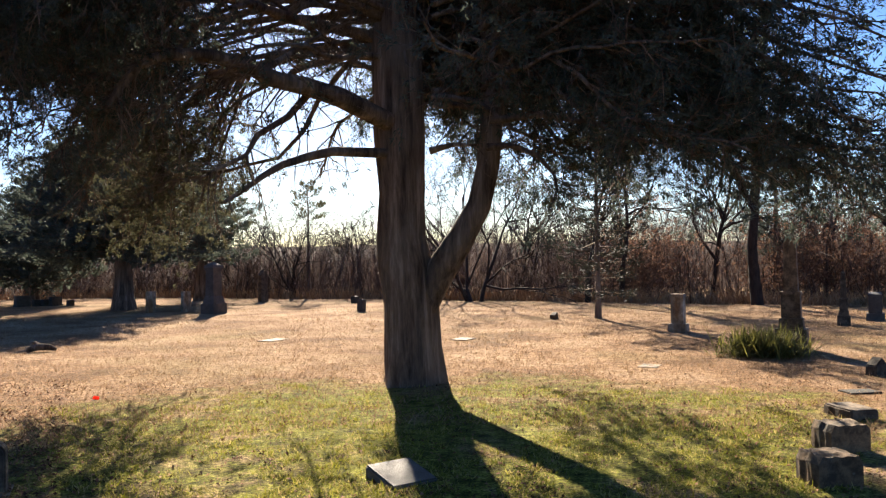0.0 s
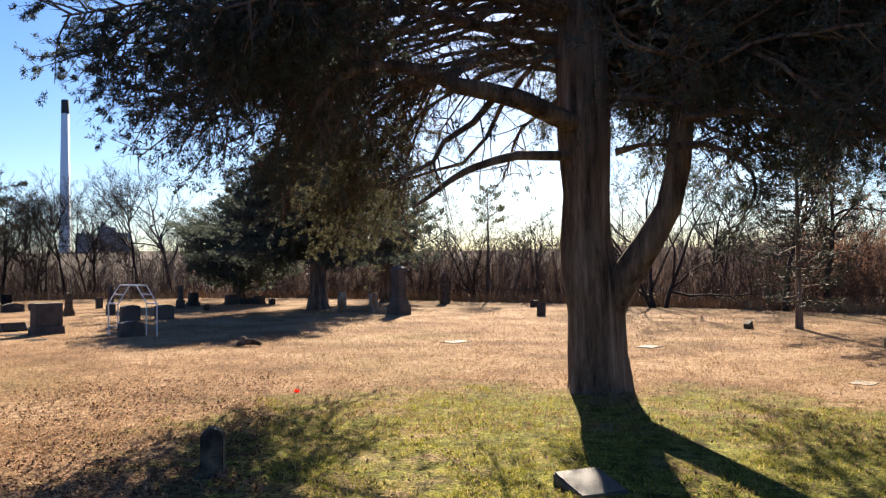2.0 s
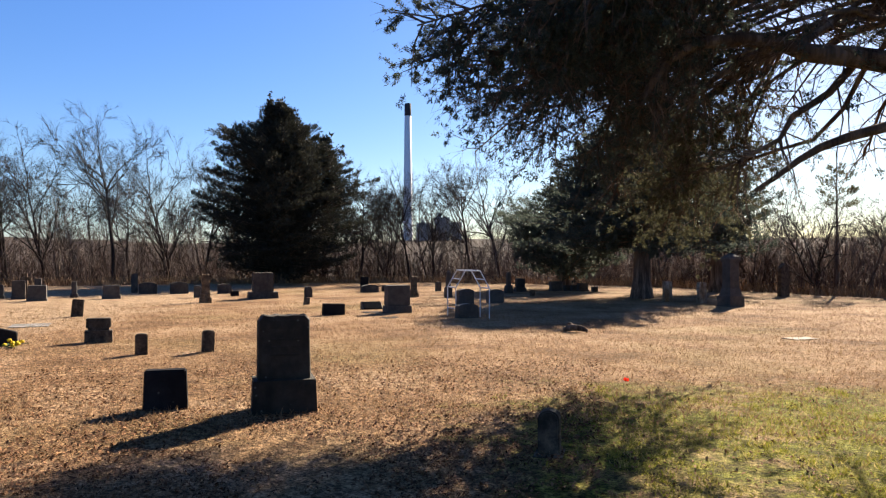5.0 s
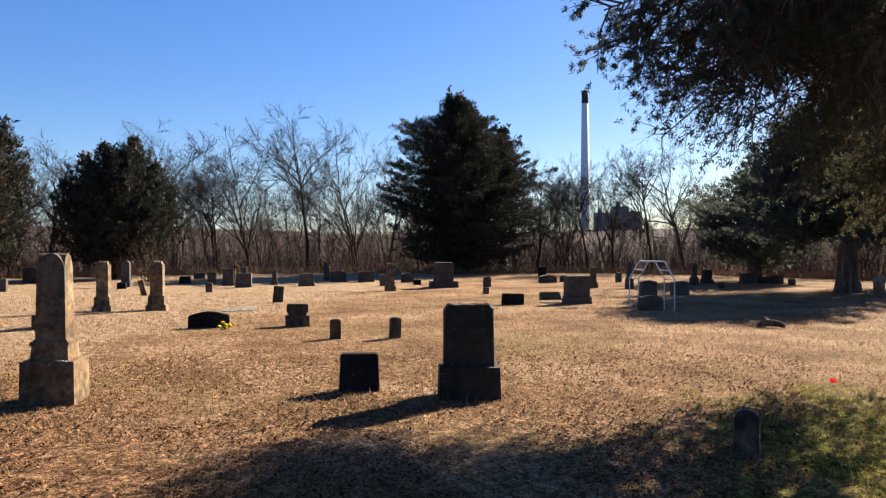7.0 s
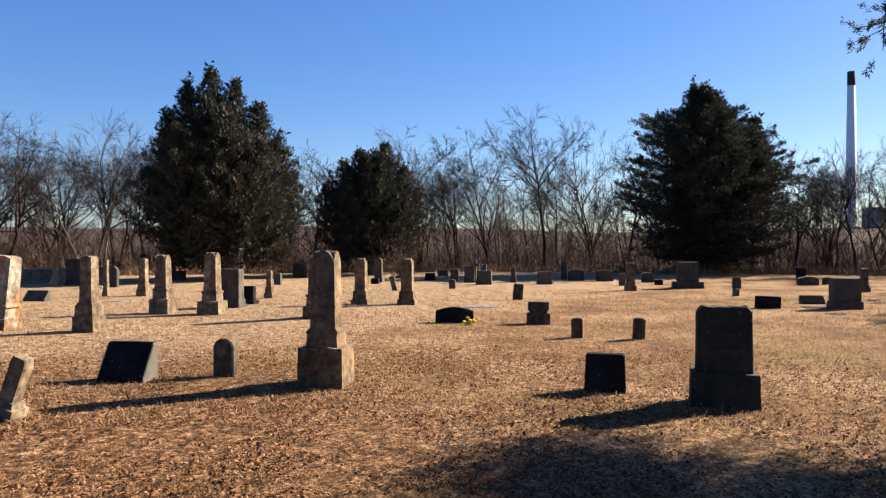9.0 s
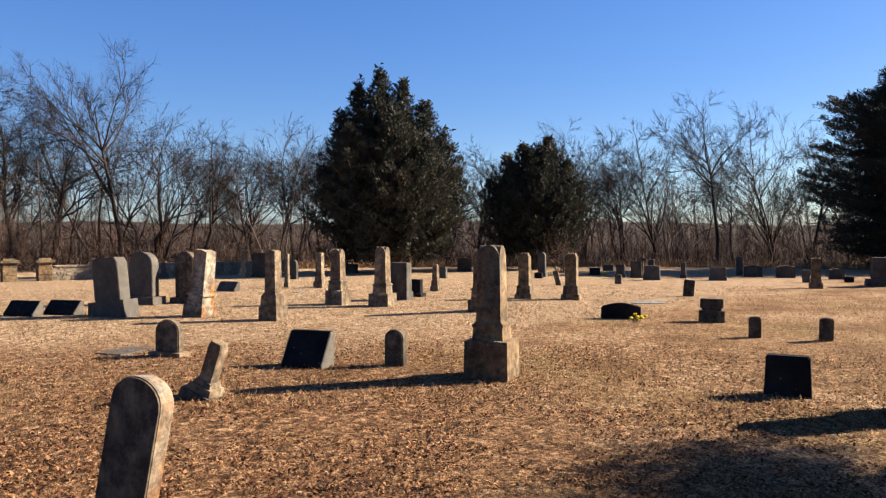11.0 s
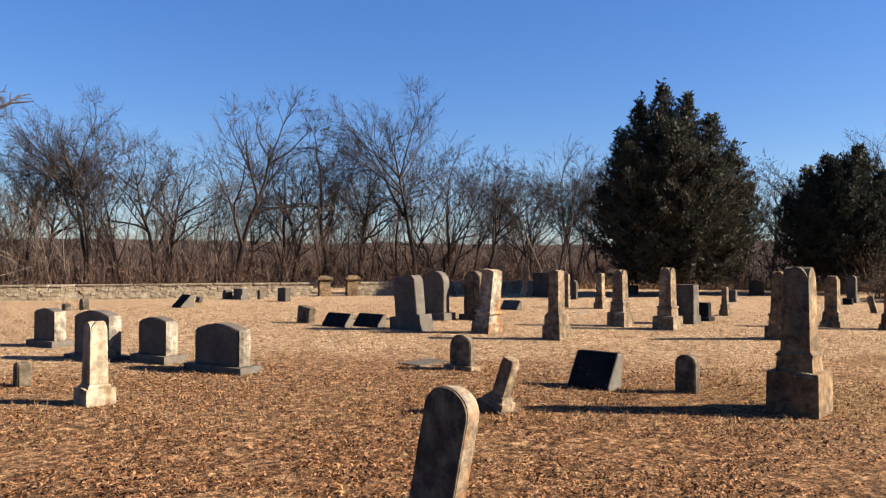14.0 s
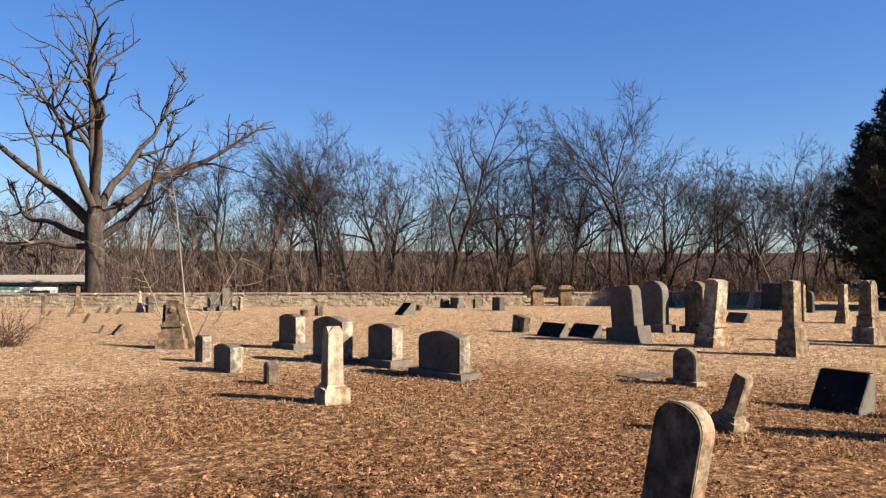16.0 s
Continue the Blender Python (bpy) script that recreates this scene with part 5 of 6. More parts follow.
# ---- the stone wall and its gate posts ----
def stone_wall():
    a, b = Vector((-10.75, -39.21, 0)), Vector((-29.37, -16.23, 0))
    c, d = Vector((-30.71, -14.52, 0)), Vector((-36.95, -6.52, 0))
    rng = random.Random(3)
    shapes = []
    for i in range(6):
        bm = box(1, 1, 1, -0.5)
        for v in bm.verts:
            v.co += Vector((rng.uniform(-0.05, 0.05), rng.uniform(-0.04, 0.05), rng.uniform(-0.05, 0.05)))
        bmesh.ops.bevel(bm, geom=list(bm.edges), offset=0.05, segments=1, affect="EDGES")
        me = bpy.data.meshes.new("wall_block")
        bm.to_mesh(me)
        bm.free()
        me.materials.append(WALL_STONE)
        shapes.append(me)
    for name, p, q in (("wall_west", a, b), ("wall_north", c, d)):
        run = q - p
        ln, ang = run.length, math.degrees(math.atan2(run.y, run.x))
        e = new(name)
        e.matrix_world = pose(p.x, p.y, 0, 0, 0, ang)
        tagged(e, "low dry-laid limestone boundary wall with a flat coping", "wall", kind="structure")
        part("core", box(ln, 0.362, 0.62, -0.1, 1, ln / 2, 0), WALL_STONE, e)
        rest = bmesh.new()
        z = 0.0
        for row, hgt in enumerate((0.10, 0.085, 0.095, 0.085, 0.09, 0.085)):
            x = -rng.uniform(0, 0.3)
            while x < ln:
                w = rng.uniform(0.11, 0.34)
                m = pose(x + w / 2, rng.uniform(-0.02, 0.02), z + hgt / 2 - 0.01) @ Matrix.Diagonal((w - 0.006, 0.38, hgt - 0.006, 1))
                me = rng.choice(shapes)
                if (x > ln * 0.66 and ln > 15) or (ln < 15 and x < 4):
                    ob = new("block", me)
                    ob.parent = e
                    ob.matrix_basis = m
                else:
                    k = len(rest.verts)
                    rest.from_mesh(me)
                    rest.verts.ensure_lookup_table()
                    bmesh.ops.transform(rest, matrix=m, verts=rest.verts[k:])
                x += w
            z += hgt
        if rest.verts:
            tagged(part("blocks_beyond", rest, WALL_STONE, e), kind="stuff")
        else:
            rest.free()
        x = 0.0
        while x < ln:
            w = rng.uniform(0.7, 1.2)
            ob = new("coping_stone", rng.choice(shapes))
            ob.parent = e
            ob.matrix_basis = pose(x + w / 2, 0, z + 0.02) @ Matrix.Diagonal((w - 0.015, 0.46, 0.07, 1))
            x += w
    for x, y in ((-29.72, -15.70), (-30.47, -14.74)):
        g = empty("gate_post", pose(x, y, 0, 0, 0, 128), "square limestone gate post with a projecting cap", "gate post", "gate posts")
        z = -0.05
        for i in range(5):
            part("course", box(0.46 + 0.02 * (i % 2), 0.46 + 0.02 * ((i + 1) % 2), 0.16, z, 0.99), LIME_BROWN, g, bevel=0.015)
            z += 0.155
        part("cap", box(0.66, 0.66, 0.09, z, 0.97), LIME_BROWN, g, bevel=0.015)
        part("cap_top", box(0.50, 0.50, 0.07, z + 0.09, 0.8), LIME_BROWN, g, bevel=0.015)


stone_wall()


# ---- big old tree behind the wall ----
def old_bare_tree():
    rng = random.Random(58)
    x, y = -23.70, -39.63
    e = empty("old_tree", pose(x, y, -0.4), "huge old leafless tree with thick stubby limbs and peeling bark", "tree")
    t = Wood()
    tp = np.array([(0, 0, -0.3), (0, 0, 0.3), (0.05, 0, 1.5), (0.1, 0.05, 3.0), (0.1, 0.0, 4.2), (0.05, 0, 5.2)])
    t.limb(tp, (0.72, 0.55, 0.49, 0.48, 0.52, 0.44), 14)
    t.build("trunk", BARK_DEAD, e)
    w = Wood()
    # the plane that faces the graves: u runs along it
    u = np.array([math.cos(radians(-56 + 180)), math.sin(radians(-56 + 180)), 0.0])
    n = np.array([-u[1], u[0], 0.0])
    for z, side, depth, up, ln, r in ((4.6, 0.55, 0.2, 0.85, 11.5, 0.42), (4.8, 0.10, -0.3, 1.0, 13, 0.42), (4.7, -0.35, 0.3, 0.95, 12.5, 0.40), (4.4, -0.80, -0.1, 0.75, 12, 0.36), (3.8, 1.0, 0.1, 0.45, 7.5, 0.30), (3.6, -1.0, 0.25, 0.35, 9, 0.30), (3.2, -1.0, -0.3, 0.10, 7, 0.24), (4.9, 0.28, 0.5, 0.95, 10, 0.33), (4.8, -0.1, -0.7, 0.8, 10, 0.33)):
        d = u * side + n * depth + np.array([0, 0, up])
        pts = wander(rng, (u * side * 0.3) + np.array([0, 0, z]), d, ln, 10, 0.16, 0.02)
        w.limb(pts, r * 0.84 * (1 - np.linspace(0, 0.9, 11) ** 0.8), 8)
        for _ in range(9):
            f = rng.uniform(0.3, 1.0)
            p, dd = along(pts, f)
            l2 = ln * 0.34 * (1.2 - f) * rng.uniform(0.7, 1.3) + 0.8
            b = wander(rng, p, side_way(rng, dd, rng.uniform(0.5, 1.0)), l2, 6, 0.24, 0.06)
            w.limb(b, np.linspace(max(0.06, r * 0.5 * (1 - f)), 0.03, 7), 5)
            for _ in range(5):
                q, d3 = along(b, rng.uniform(0.3, 1))
                c = wander(rng, q, side_way(rng, d3, rng.uniform(0.4, 1.0)), l2 * rng.uniform(0.2, 0.5), 4, 0.28, 0.05)
                w.limb(c, np.linspace(0.035, 0.012, 5), 4)
    w.build("crown", BARK_DEAD, e)


old_bare_tree()


def sapling():
    rng = random.Random(4)
    e = empty("sapling", pose(-10.48, -14.15, 0), "thin pale leafless sapling growing behind a monument", "tree")
    for dx, dy, ln, r in ((0.03, -0.02, 4.1, 0.032), (0.36, -0.30, 2.1, 0.021), (-0.40, 0.33, 2.4, 0.022), (-0.62, 0.55, 1.6, 0.012)):
        w = Wood()
        p = wander(rng, (dx * 0.3, dy * 0.3, -0.05), (dx, dy, 1), ln, 7, 0.05, 0.01)
        w.limb(p, np.linspace(r, 0.005, 8), 6)
        stem = w.build("stem", BARK_PALE, e)
        for _ in range(9):
            q, d = along(p, rng.uniform(0.25, 1))
            b = wander(rng, q, side_way(rng, d, rng.uniform(0.6, 1.3)), rng.uniform(0.4, 1.2), 4, 0.15, 0.02)
            w = Wood()
            w.limb(b, np.linspace(0.008, 0.003, 5), 4)
            w.build("branch", BARK_PALE, stem)


sapling()


def twig_shrub(x, y, h, seed):
    rng = random.Random(seed)
    e = empty("twiggy_shrub", pose(x, y, 0), "small tangled leafless shrub of thin reddish twigs", "shrub")
    w = Wood()
    for _ in range(60):
        p = wander(rng, (rng.gauss(0, 0.12), rng.gauss(0, 0.12), -0.03), (rng.gauss(0, 0.6), rng.gauss(0, 0.6), 1), h * rng.uniform(0.5, 1.1), 4, 0.22, -0.05)
        w.limb(p, np.linspace(0.008, 0.003, 5), 4)
        for _ in range(4):
            q, d = along(p, rng.uniform(0.3, 1))
            w.limb(wander(rng, q, side_way(rng, d, rng.uniform(0.4, 1)), h * rng.uniform(0.2, 0.45), 2, 0.2, 0), (0.004, 0.003, 0.002), 3)
    w.build("twig_mass", BRUSH, e)


twig_shrub(-8.10, -16.74, 0.9, 61)
twig_shrub(-36.21, 6.85, 2.0, 62)


# ---- far things: the stack, the plant, a low house ----
def smoke_stack():
    e = empty("smoke_stack", pose(-584.4, 546.8, -10), "tall pale concrete smokestack with a dark top band", "smokestack")
    n = 24
    for name, z0, z1, r0, r1, mat in (("shaft", 0, 160, 5.6, 3.5, CONCRETE), ("top_band", 160, 173, 3.62, 3.5, STACK_DARK)):
        bm = bmesh.new()
        a = [bm.verts.new((r0 * math.cos(2 * math.pi * i / n), r0 * math.sin(2 * math.pi * i / n), z0)) for i in range(n)]
        b = [bm.verts.new((r1 * math.cos(2 * math.pi * i / n), r1 * math.sin(2 * math.pi * i / n), z1)) for i in range(n)]
        for i in range(n):
            bm.faces.new((a[i], a[(i + 1) % n], b[(i + 1) % n], b[i]))
        bm.faces.new(b)
        part(name, bm, mat, e, smooth=True)
    p = empty("power_plant", pose(-549.6, 554.4, -12, 0, 0, 45), "dark boxy power plant building beyond the woods", "building")
    part("boiler_house", box(16, 18, 53, 0, 1, 6), PLANT_WALL, p)
    part("turbine_hall", box(18, 20, 47, 0, 1, -11.5), PLANT_WALL, p)
    part("annex", box(12, 16, 48, 0, 1, 20.5), PLANT_WALL, p)
    part("vent", box(4, 6, 5, 53, 1, 3), PLANT_WALL, p)
    part("vent", box(3, 5, 4, 47, 1, -14), PLANT_WALL, p)


smoke_stack()


def low_house():
    e = empty("house", pose(-26.58, -56.89, -1.53, 0, 0, 150), "long low white building with a pale roof beyond the wall", "building")
    part("wall", box(12, 7, 2.2, 0), SIDING, e)
    bm = bmesh.new()
    L, D, h, r = 12.9, 7.5, 2.2, 0.5
    v = [bm.verts.new(c) for c in ((-L / 2, -D / 2, h), (L / 2, -D / 2, h), (L / 2, D / 2, h), (-L / 2, D / 2, h), (-L / 2, 0, h + r), (L / 2, 0, h + r))]
    for f in ((0, 1, 5, 4), (2, 3, 4, 5), (1, 2, 5), (3, 0, 4), (3, 2, 1, 0)):
        bm.faces.new([v[i] for i in f])
    part("roof", bm, ROOF_METAL, e)
    # A thin dark strip just below the roof's front edge.
    part("fascia", box(L, 0.08, 0.16, h - 0.14, 1, 0, -D / 2 + 0.05), GLASS_AND_SHADE, e, "dark strip along the eaves")
    # A dark panel on the wall stands for the shade inside the carport.
    part("carport_opening", box(1.9, 0.12, 1.9, 0.1, 1, 5.0, -3.5), GLASS_AND_SHADE, e, "dark panel painting the shade inside a carport")
    door = part("door", box(0.9, 0.10, 1.9, 0.0, 1, -4.6, -3.5), FLAG_GREEN, e, "faded green door")
    part("panel", box(1.6, 0.10, 0.30, 1.75, 1, 0.9, -3.5), FLAG_GREEN, e, "faded green panel on the wall")
    for x in (-2.6, 2.9):
        win = part("window", box(1.2, 0.10, 0.9, 0.75, 1, x, -3.5), GLASS_AND_SHADE, e)
        part("frame", box(1.36, 0.08, 1.06, 0.67, 1, x, -3.49), SIDING, win)


low_house()


# ---- small things in the grass ----
def metal_frame():
    e = empty("metal_frame", pose(-13.49, 14.28, 0), "open galvanised tube frame of a small canopy without its cover", "frame")
    eave, ridge = 0.77, 1.21

    def bar(p, q, r=0.015):
        t = Wood()
        t.limb(np.array([p, (np.array(p) + np.array(q)) / 2, q]), (r, r, r), 8)
        t.build("tube", GALV, e)

    corners = [np.array(c) for c in ((-0.15, -0.29, 0.0), (0.74, 0.0, 0.0), (-0.77, 0.05, 0.0), (0.20, 0.26, 0.0))]
    up = np.array([0, 0, 1.0])
    rails = []
    for p, q in (corners[:2], corners[2:]):
        tops = [p + (q - p) * f + up * ridge for f in (0.29, 0.73)]
        for foot, top in ((p, tops[0]), (q, tops[1])):
            bar(foot - up * 0.05, foot + up * eave)
            bar(foot + up * eave, top)
        bar(*tops)
        rails.append([p + up * eave, (p + up * eave + tops[0]) / 2, tops[0], q + up * eave, (q + up * eave + tops[1]) / 2, tops[1]])
    for p, q in zip(*rails):
        bar(p, q)
    bar(corners[0] + up * 0.22, corners[2] + up * 0.22, 0.011)


metal_frame()


def yucca():
    g = np.random.default_rng(12)
    e = empty("yucca", pose(3.54, 12.53, 0), "spiky yellow-green yucca clump beside an obelisk", "shrub")
    n = 1700
    a = g.uniform(0, 2 * np.pi, n)
    el = g.uniform(0.15, 1.35, n)
    ctr = np.stack([g.normal(0, 0.26, n), g.normal(0, 0.22, n), np.zeros(n)], 1)
    d = np.stack([np.cos(a) * np.cos(el), np.sin(a) * np.cos(el), np.sin(el)], 1)
    ln = g.uniform(0.28, 0.62, (n, 1))
    s = np.stack([-np.sin(a), np.cos(a), np.zeros(n)], 1) * 0.009
    mid = ctr + d * ln * 0.55 + np.array([0, 0, 0.02])
    tip = ctr + d * ln - np.array([0, 0, 0.05])
    v = np.stack([ctr - s * 0.7, ctr + s * 0.7, mid + s, mid - s, tip + s * 0.05, tip - s * 0.05], 1).reshape(-1, 3)
    i = np.arange(n)[:, None] * 6
    f = np.concatenate([i + np.array([[0, 1, 2, 3]]), i + np.array([[3, 2, 4, 5]])])
    raw("leaves", v, f, YUCCA_LEAF, e)


yucca()


def flowers(x, y, n, seed, spread=0.16):
    rng = random.Random(seed)
    e = empty("flower_bouquet", pose(x, y, 0), "small bunch of yellow artificial flowers on the grass", "flowers")
    for i in range(n):
        px, py, pz = rng.gauss(0, spread), rng.gauss(0, spread * 0.6), rng.uniform(0.05, 0.15)
        bm = bmesh.new()
        bmesh.ops.create_icosphere(bm, subdivisions=2, radius=0.042)
        for v in bm.verts:
            v.co *= 1 + 0.35 * noise.noise(v.co * 40 + Vector((i, 0, 0)))
            v.co.z *= 0.7
        bmesh.ops.translate(bm, verts=bm.verts, vec=(px, py, pz))
        fl = part("blossom", bm, YELLOW, e)
    st = Wood()
    for i in range(n * 2):
        st.limb(np.array([(0, 0, -0.01), (rng.gauss(0, spread * 0.5), rng.gauss(0, spread * 0.4), 0.05), (rng.gauss(0, spread), rng.gauss(0, spread * 0.7), 0.09)]), (0.006, 0.006, 0.004), 5)
    st.build("stems", STEM, e)


flowers(-14.72, 3.98, 7, 1, 0.11)
flowers(-33.20, 8.14, 4, 2, 0.12)


def branch_litter():
    rng = random.Random(8)
    e = empty("fallen_branch", pose(-9.29, 12.96, 0.02), "short broken piece of dark rotten log in the grass", "log")
    w = Wood()
    w.limb(np.array([(-0.22, -0.1, 0.03), (-0.05, 0, 0.08), (0.12, 0.06, 0.07), (0.25, 0.1, 0.02)]), (0.05, 0.07, 0.06, 0.03), 9)
    w.limb(np.array([(-0.02, 0, 0.1), (-0.13, 0.03, 0.16), (-0.20, 0.03, 0.15)]), (0.035, 0.03, 0.01), 7)
    w.build("log", BARK_CEDAR, e)
    f = empty("ground_flag", pose(-5.33, 8.29, 0), "small orange plastic marker in the grass", "marker")
    bm = box(0.075, 0.006, 0.040, 0.008, 0.8)
    bmesh.ops.rotate(bm, verts=bm.verts, cent=(0, 0, 0), matrix=Matrix.Rotation(-0.5, 3, "X") @ Matrix.Rotation(0.55, 3, "Z"))
    part("tab", bm, ORANGE, f, bevel=0.003)
    part("peg", box(0.012, 0.012, 0.06, -0.03), ORANGE, f)


branch_litter()


# ---- the graves ----
shaft(-9.06, 0.56, -23, 0.52, 0.52, 1.53, LIME_BROWN, style="gothic", tiers=((1.0, .29), (.70, .10)), sw=.56, label="tall brown limestone monument with a gothic cross-gabled top")
die_stone(-6.96, 4.28, -30, 0.65, 0.42, 0.99, DARK_STONE, baseh=.34, ins=.10, top="rock", label="large dark rough-topped granite headstone on a wide base", near=True)
plain(-7.88, 3.45, -30, 0.45, 0.16, 0.43, BLACK, top="flat", taper=0.90, near=True, label="low black polished granite headstone with a flat top")
slant(-9.95, -1.68, -23, 0.56, 0.34, 0.44, BLACK, label="black granite slant marker with rough sides")
plain(-9.90, -0.57, -23, 0.26, 0.13, 0.48, LIME_DARK, top="round", label="small dark weathered round-topped limestone marker")
plain(-12.33, 5.17, -23, 0.19, 0.13, 0.36, LIME_DARK, top="seg", label="small dark weathered stone footstone")
plain(-11.86, 6.08, -23, 0.20, 0.13, 0.38, LIME_DARK, top="seg", lean=2, label="small dark weathered stone footstone")
die_stone(-14.60, 5.38, -23, 0.48, 0.30, 0.45, LIME_DARK, baseh=.5, ins=.06, notch=True, label="squat two-tier dark stone marker with a waist")
die_stone(-15.30, 3.82, -23, 0.78, 0.22, 0.32, BLACK, baseh=.0, ins=.0, top="seg", label="low wide black granite headstone")
ledger(-19.12, 5.61, -23, 0.82, 0.90, 0.03, GREY, label="flat grey stone ledger in the grass")
plain(-21.07, 7.33, -23, 0.29, 0.10, 0.47, LIME_DARK, top="flat", lean=5, label="small tilted dark slab headstone")
shaft(-20.59, 2.68, -23, 0.46, 0.46, 1.23, LIME_BROWN, style="crown", tiers=((1.0, .11), (.82, .15)), sw=.62, label="brown limestone shaft monument with a crenellated top")
shaft(-20.29, 3.89, -23, 0.49, 0.49, 1.23, LIME_BROWN, style="crown", tiers=((1.0, .11), (.82, .15)), sw=.62, label="brown limestone shaft monument with a crenellated top")
shaft(-16.94, 1.17, -23, 0.49, 0.49, 1.37, LIME_BROWN, style="gothic", tiers=((1.0, .2), (.75, .15)), sw=.62, label="brown limestone monument with a gothic top")
shaft(-18.64, -1.07, -23, 0.52, 0.52, 1.42, LIME_PALE, style="gothic", tiers=((1.0, .21), (.70, .13)), sw=.58, label="pale weathered limestone monument with a gothic top")
shaft(-19.10, -2.19, -23, 0.47, 0.47, 1.36, LIME_PALE, style="gothic", tiers=((1.0, .25), (.75, .15)), sw=.60, label="rust-stained limestone monument with a gothic top")
shaft(-15.50, -3.12, -23, 0.42, 0.42, 1.39, LIME_PALE, style="arch", tiers=((1.0, .20), (.86, .15)), sw=.58, label="pale limestone shaft monument with a rounded top")
shaft(-16.26, -4.79, -23, 0.48, 0.48, 1.40, LIME_RUST, style="arch", tiers=((1.0, .17), (.80, .15)), sw=.72, lean=7, label="leaning rust-streaked limestone shaft monument")
plain(-19.70, -6.05, -23, 0.57, 0.22, 1.31, LIME_DARK, top="round", base=.12, label="dark round-topped limestone tablet on a base")
plain(-19.43, -7.03, -23, 0.75, 0.25, 1.31, GREY_STONE, top="round", base=.16, label="tall grey round-topped tablet on a stone base")
die_stone(-16.41, -6.59, -23, 0.98, 0.42, 1.22, GREY_STONE, baseh=.27, ins=.15, top="ridge", lean=-6, label="leaning grey granite monument with a peaked top")
slant(-16.87, -7.84, -23, 0.83, 0.28, 0.30, BLACK, label="black granite slant marker")
slant(-16.66, -8.58, -23, 0.81, 0.28, 0.31, BLACK, label="black granite slant marker")
plain(-17.40, -9.84, -23, 0.47, 0.22, 0.42, LIME_DARK, top="flat", lean=9, label="tilted rough grey slab marker")
plain(-10.90, -3.70, -23, 0.41, 0.12, 0.52, LIME_DARK, top="round", base=.14, basemat=LIME_PALE, label="small dark round-topped tablet on a white base")
ledger(-11.37, -4.47, -23, 0.48, 0.70, 0.03, GREY_STONE, label="flat grey ledger stone in the grass")
broken(-8.12, -2.48, -23, 0.37, 0.20, 0.56, LIME_PALE, label="leaning broken brown limestone post on a tilted stepped base")
# Dark front, pale rusty edge: sun on its side put into the colours.
plain(-4.74, -2.01, -23, 0.34, 0.13, 0.87, LIME_RUST, top="round", lean=12, near=True, face=LIME_DARK, label="leaning round-topped dark marble tablet with a worn edge paled as sunlit")
plain(-10.04, -8.36, -13, 0.63, 0.22, 0.72, GREY_STONE, top="seg", base=.2, rough=True, label="grey granite headstone with rough-hewn sides")
plain(-9.60, -6.89, -13, 0.90, 0.22, 0.70, GREY_STONE, top="seg", base=.16, rough=True, label="wide grey granite headstone with rough-hewn sides")
shaft(-25.58, -3.41, -23, 0.34, 0.34, 1.16, LIME_PALE, style="arch", tiers=((1.0, .18), (.8, .12)), sw=.62, label="slim pale limestone shaft monument")
die_stone(-20.37, -0.67, -23, 0.57, 0.45, 0.98, DARK_GREY, baseh=.22, ins=.05, rough=True, label="dark granite block headstone with rock-faced sides")
plain(-21.51, -0.25, -23, 0.35, 0.20, 0.49, BLACK, top="flat", base=.22, label="small black granite headstone on a base")
shaft(-23.46, 0.36, -23, 0.26, 0.26, 0.83, LIME_BROWN, style="arch", tiers=((1.0, .2), (.8, .2)), sw=.6, label="small brown limestone shaft monument")
shaft(-32.66, -7.47, -23, 0.37, 0.37, 1.56, LIME_WHITE, style="urn", tiers=((1.0, .12), (.7, .1)), sw=.45, label="slender white marble column topped with an urn")
die_stone(-32.95, -6.77, -23, 0.82, 0.50, 1.03, DARK_GREY, baseh=.1, ins=.03, label="large dark granite block monument")
shaft(-25.78, -4.53, -23, 0.17, 0.17, 1.12, LIME_PALE, style="arch", tiers=((1.0, .15), (.8, .15)), sw=.7, label="pale limestone shaft monument")
plain(-30.92, -5.13, -23, 0.37, 0.15, 0.80, DARK_GREY, top="round", label="dark round-topped headstone in the grass")
slant(-23.90, -6.04, -23, 0.64, 0.30, 0.30, DARK_GREY, label="low open-book style grey marker")
ledger(-23.38, -3.75, -23, 0.34, 0.60, 0.03, GREY, label="flat stone marker in the grass")
die_stone(-36.39, -3.29, -23, 0.81, 0.30, 0.42, DARK_GREY, baseh=.1, ins=.05, label="low wide dark granite headstone")
plain(-31.17, 0.92, -23, 0.28, 0.20, 0.47, GREY_STONE, top="flat", label="small grey granite headstone")
die_stone(-37.70, 2.20, -23, 0.65, 0.30, 0.64, DARK_GREY, baseh=.1, ins=.06, label="dark granite headstone in the grass")
plain(-32.07, 5.14, -23, 0.32, 0.25, 1.05, DARK_GREY, top="round", base=.2, label="tall dark round-topped headstone")
plain(-30.77, 4.78, -23, 0.31, 0.25, 0.24, BLACK, top="flat", label="low dark granite marker")
plain(-26.11, 4.69, -23, 0.17, 0.10, 0.54, LIME_DARK, top="flat", lean=-14, label="thin leaning stone post")
die_stone(-33.76, 7.81, -23, 0.50, 0.30, 0.30, BLACK, baseh=.15, ins=.05, label="low dark headstone with flowers beside it")
plain(-37.76, 9.47, -23, 0.53, 0.25, 0.31, GREY_STONE, top="flat", label="low grey headstone in the grass")
die_stone(-31.87, 8.44, -23, 0.42, 0.30, 0.52, DARK_GREY, baseh=.2, ins=.1, label="small dark headstone on a base")
plain(-26.78, 6.94, -23, 0.22, 0.20, 0.35, LIME_DARK, top="seg", label="small weathered marker in the grass")
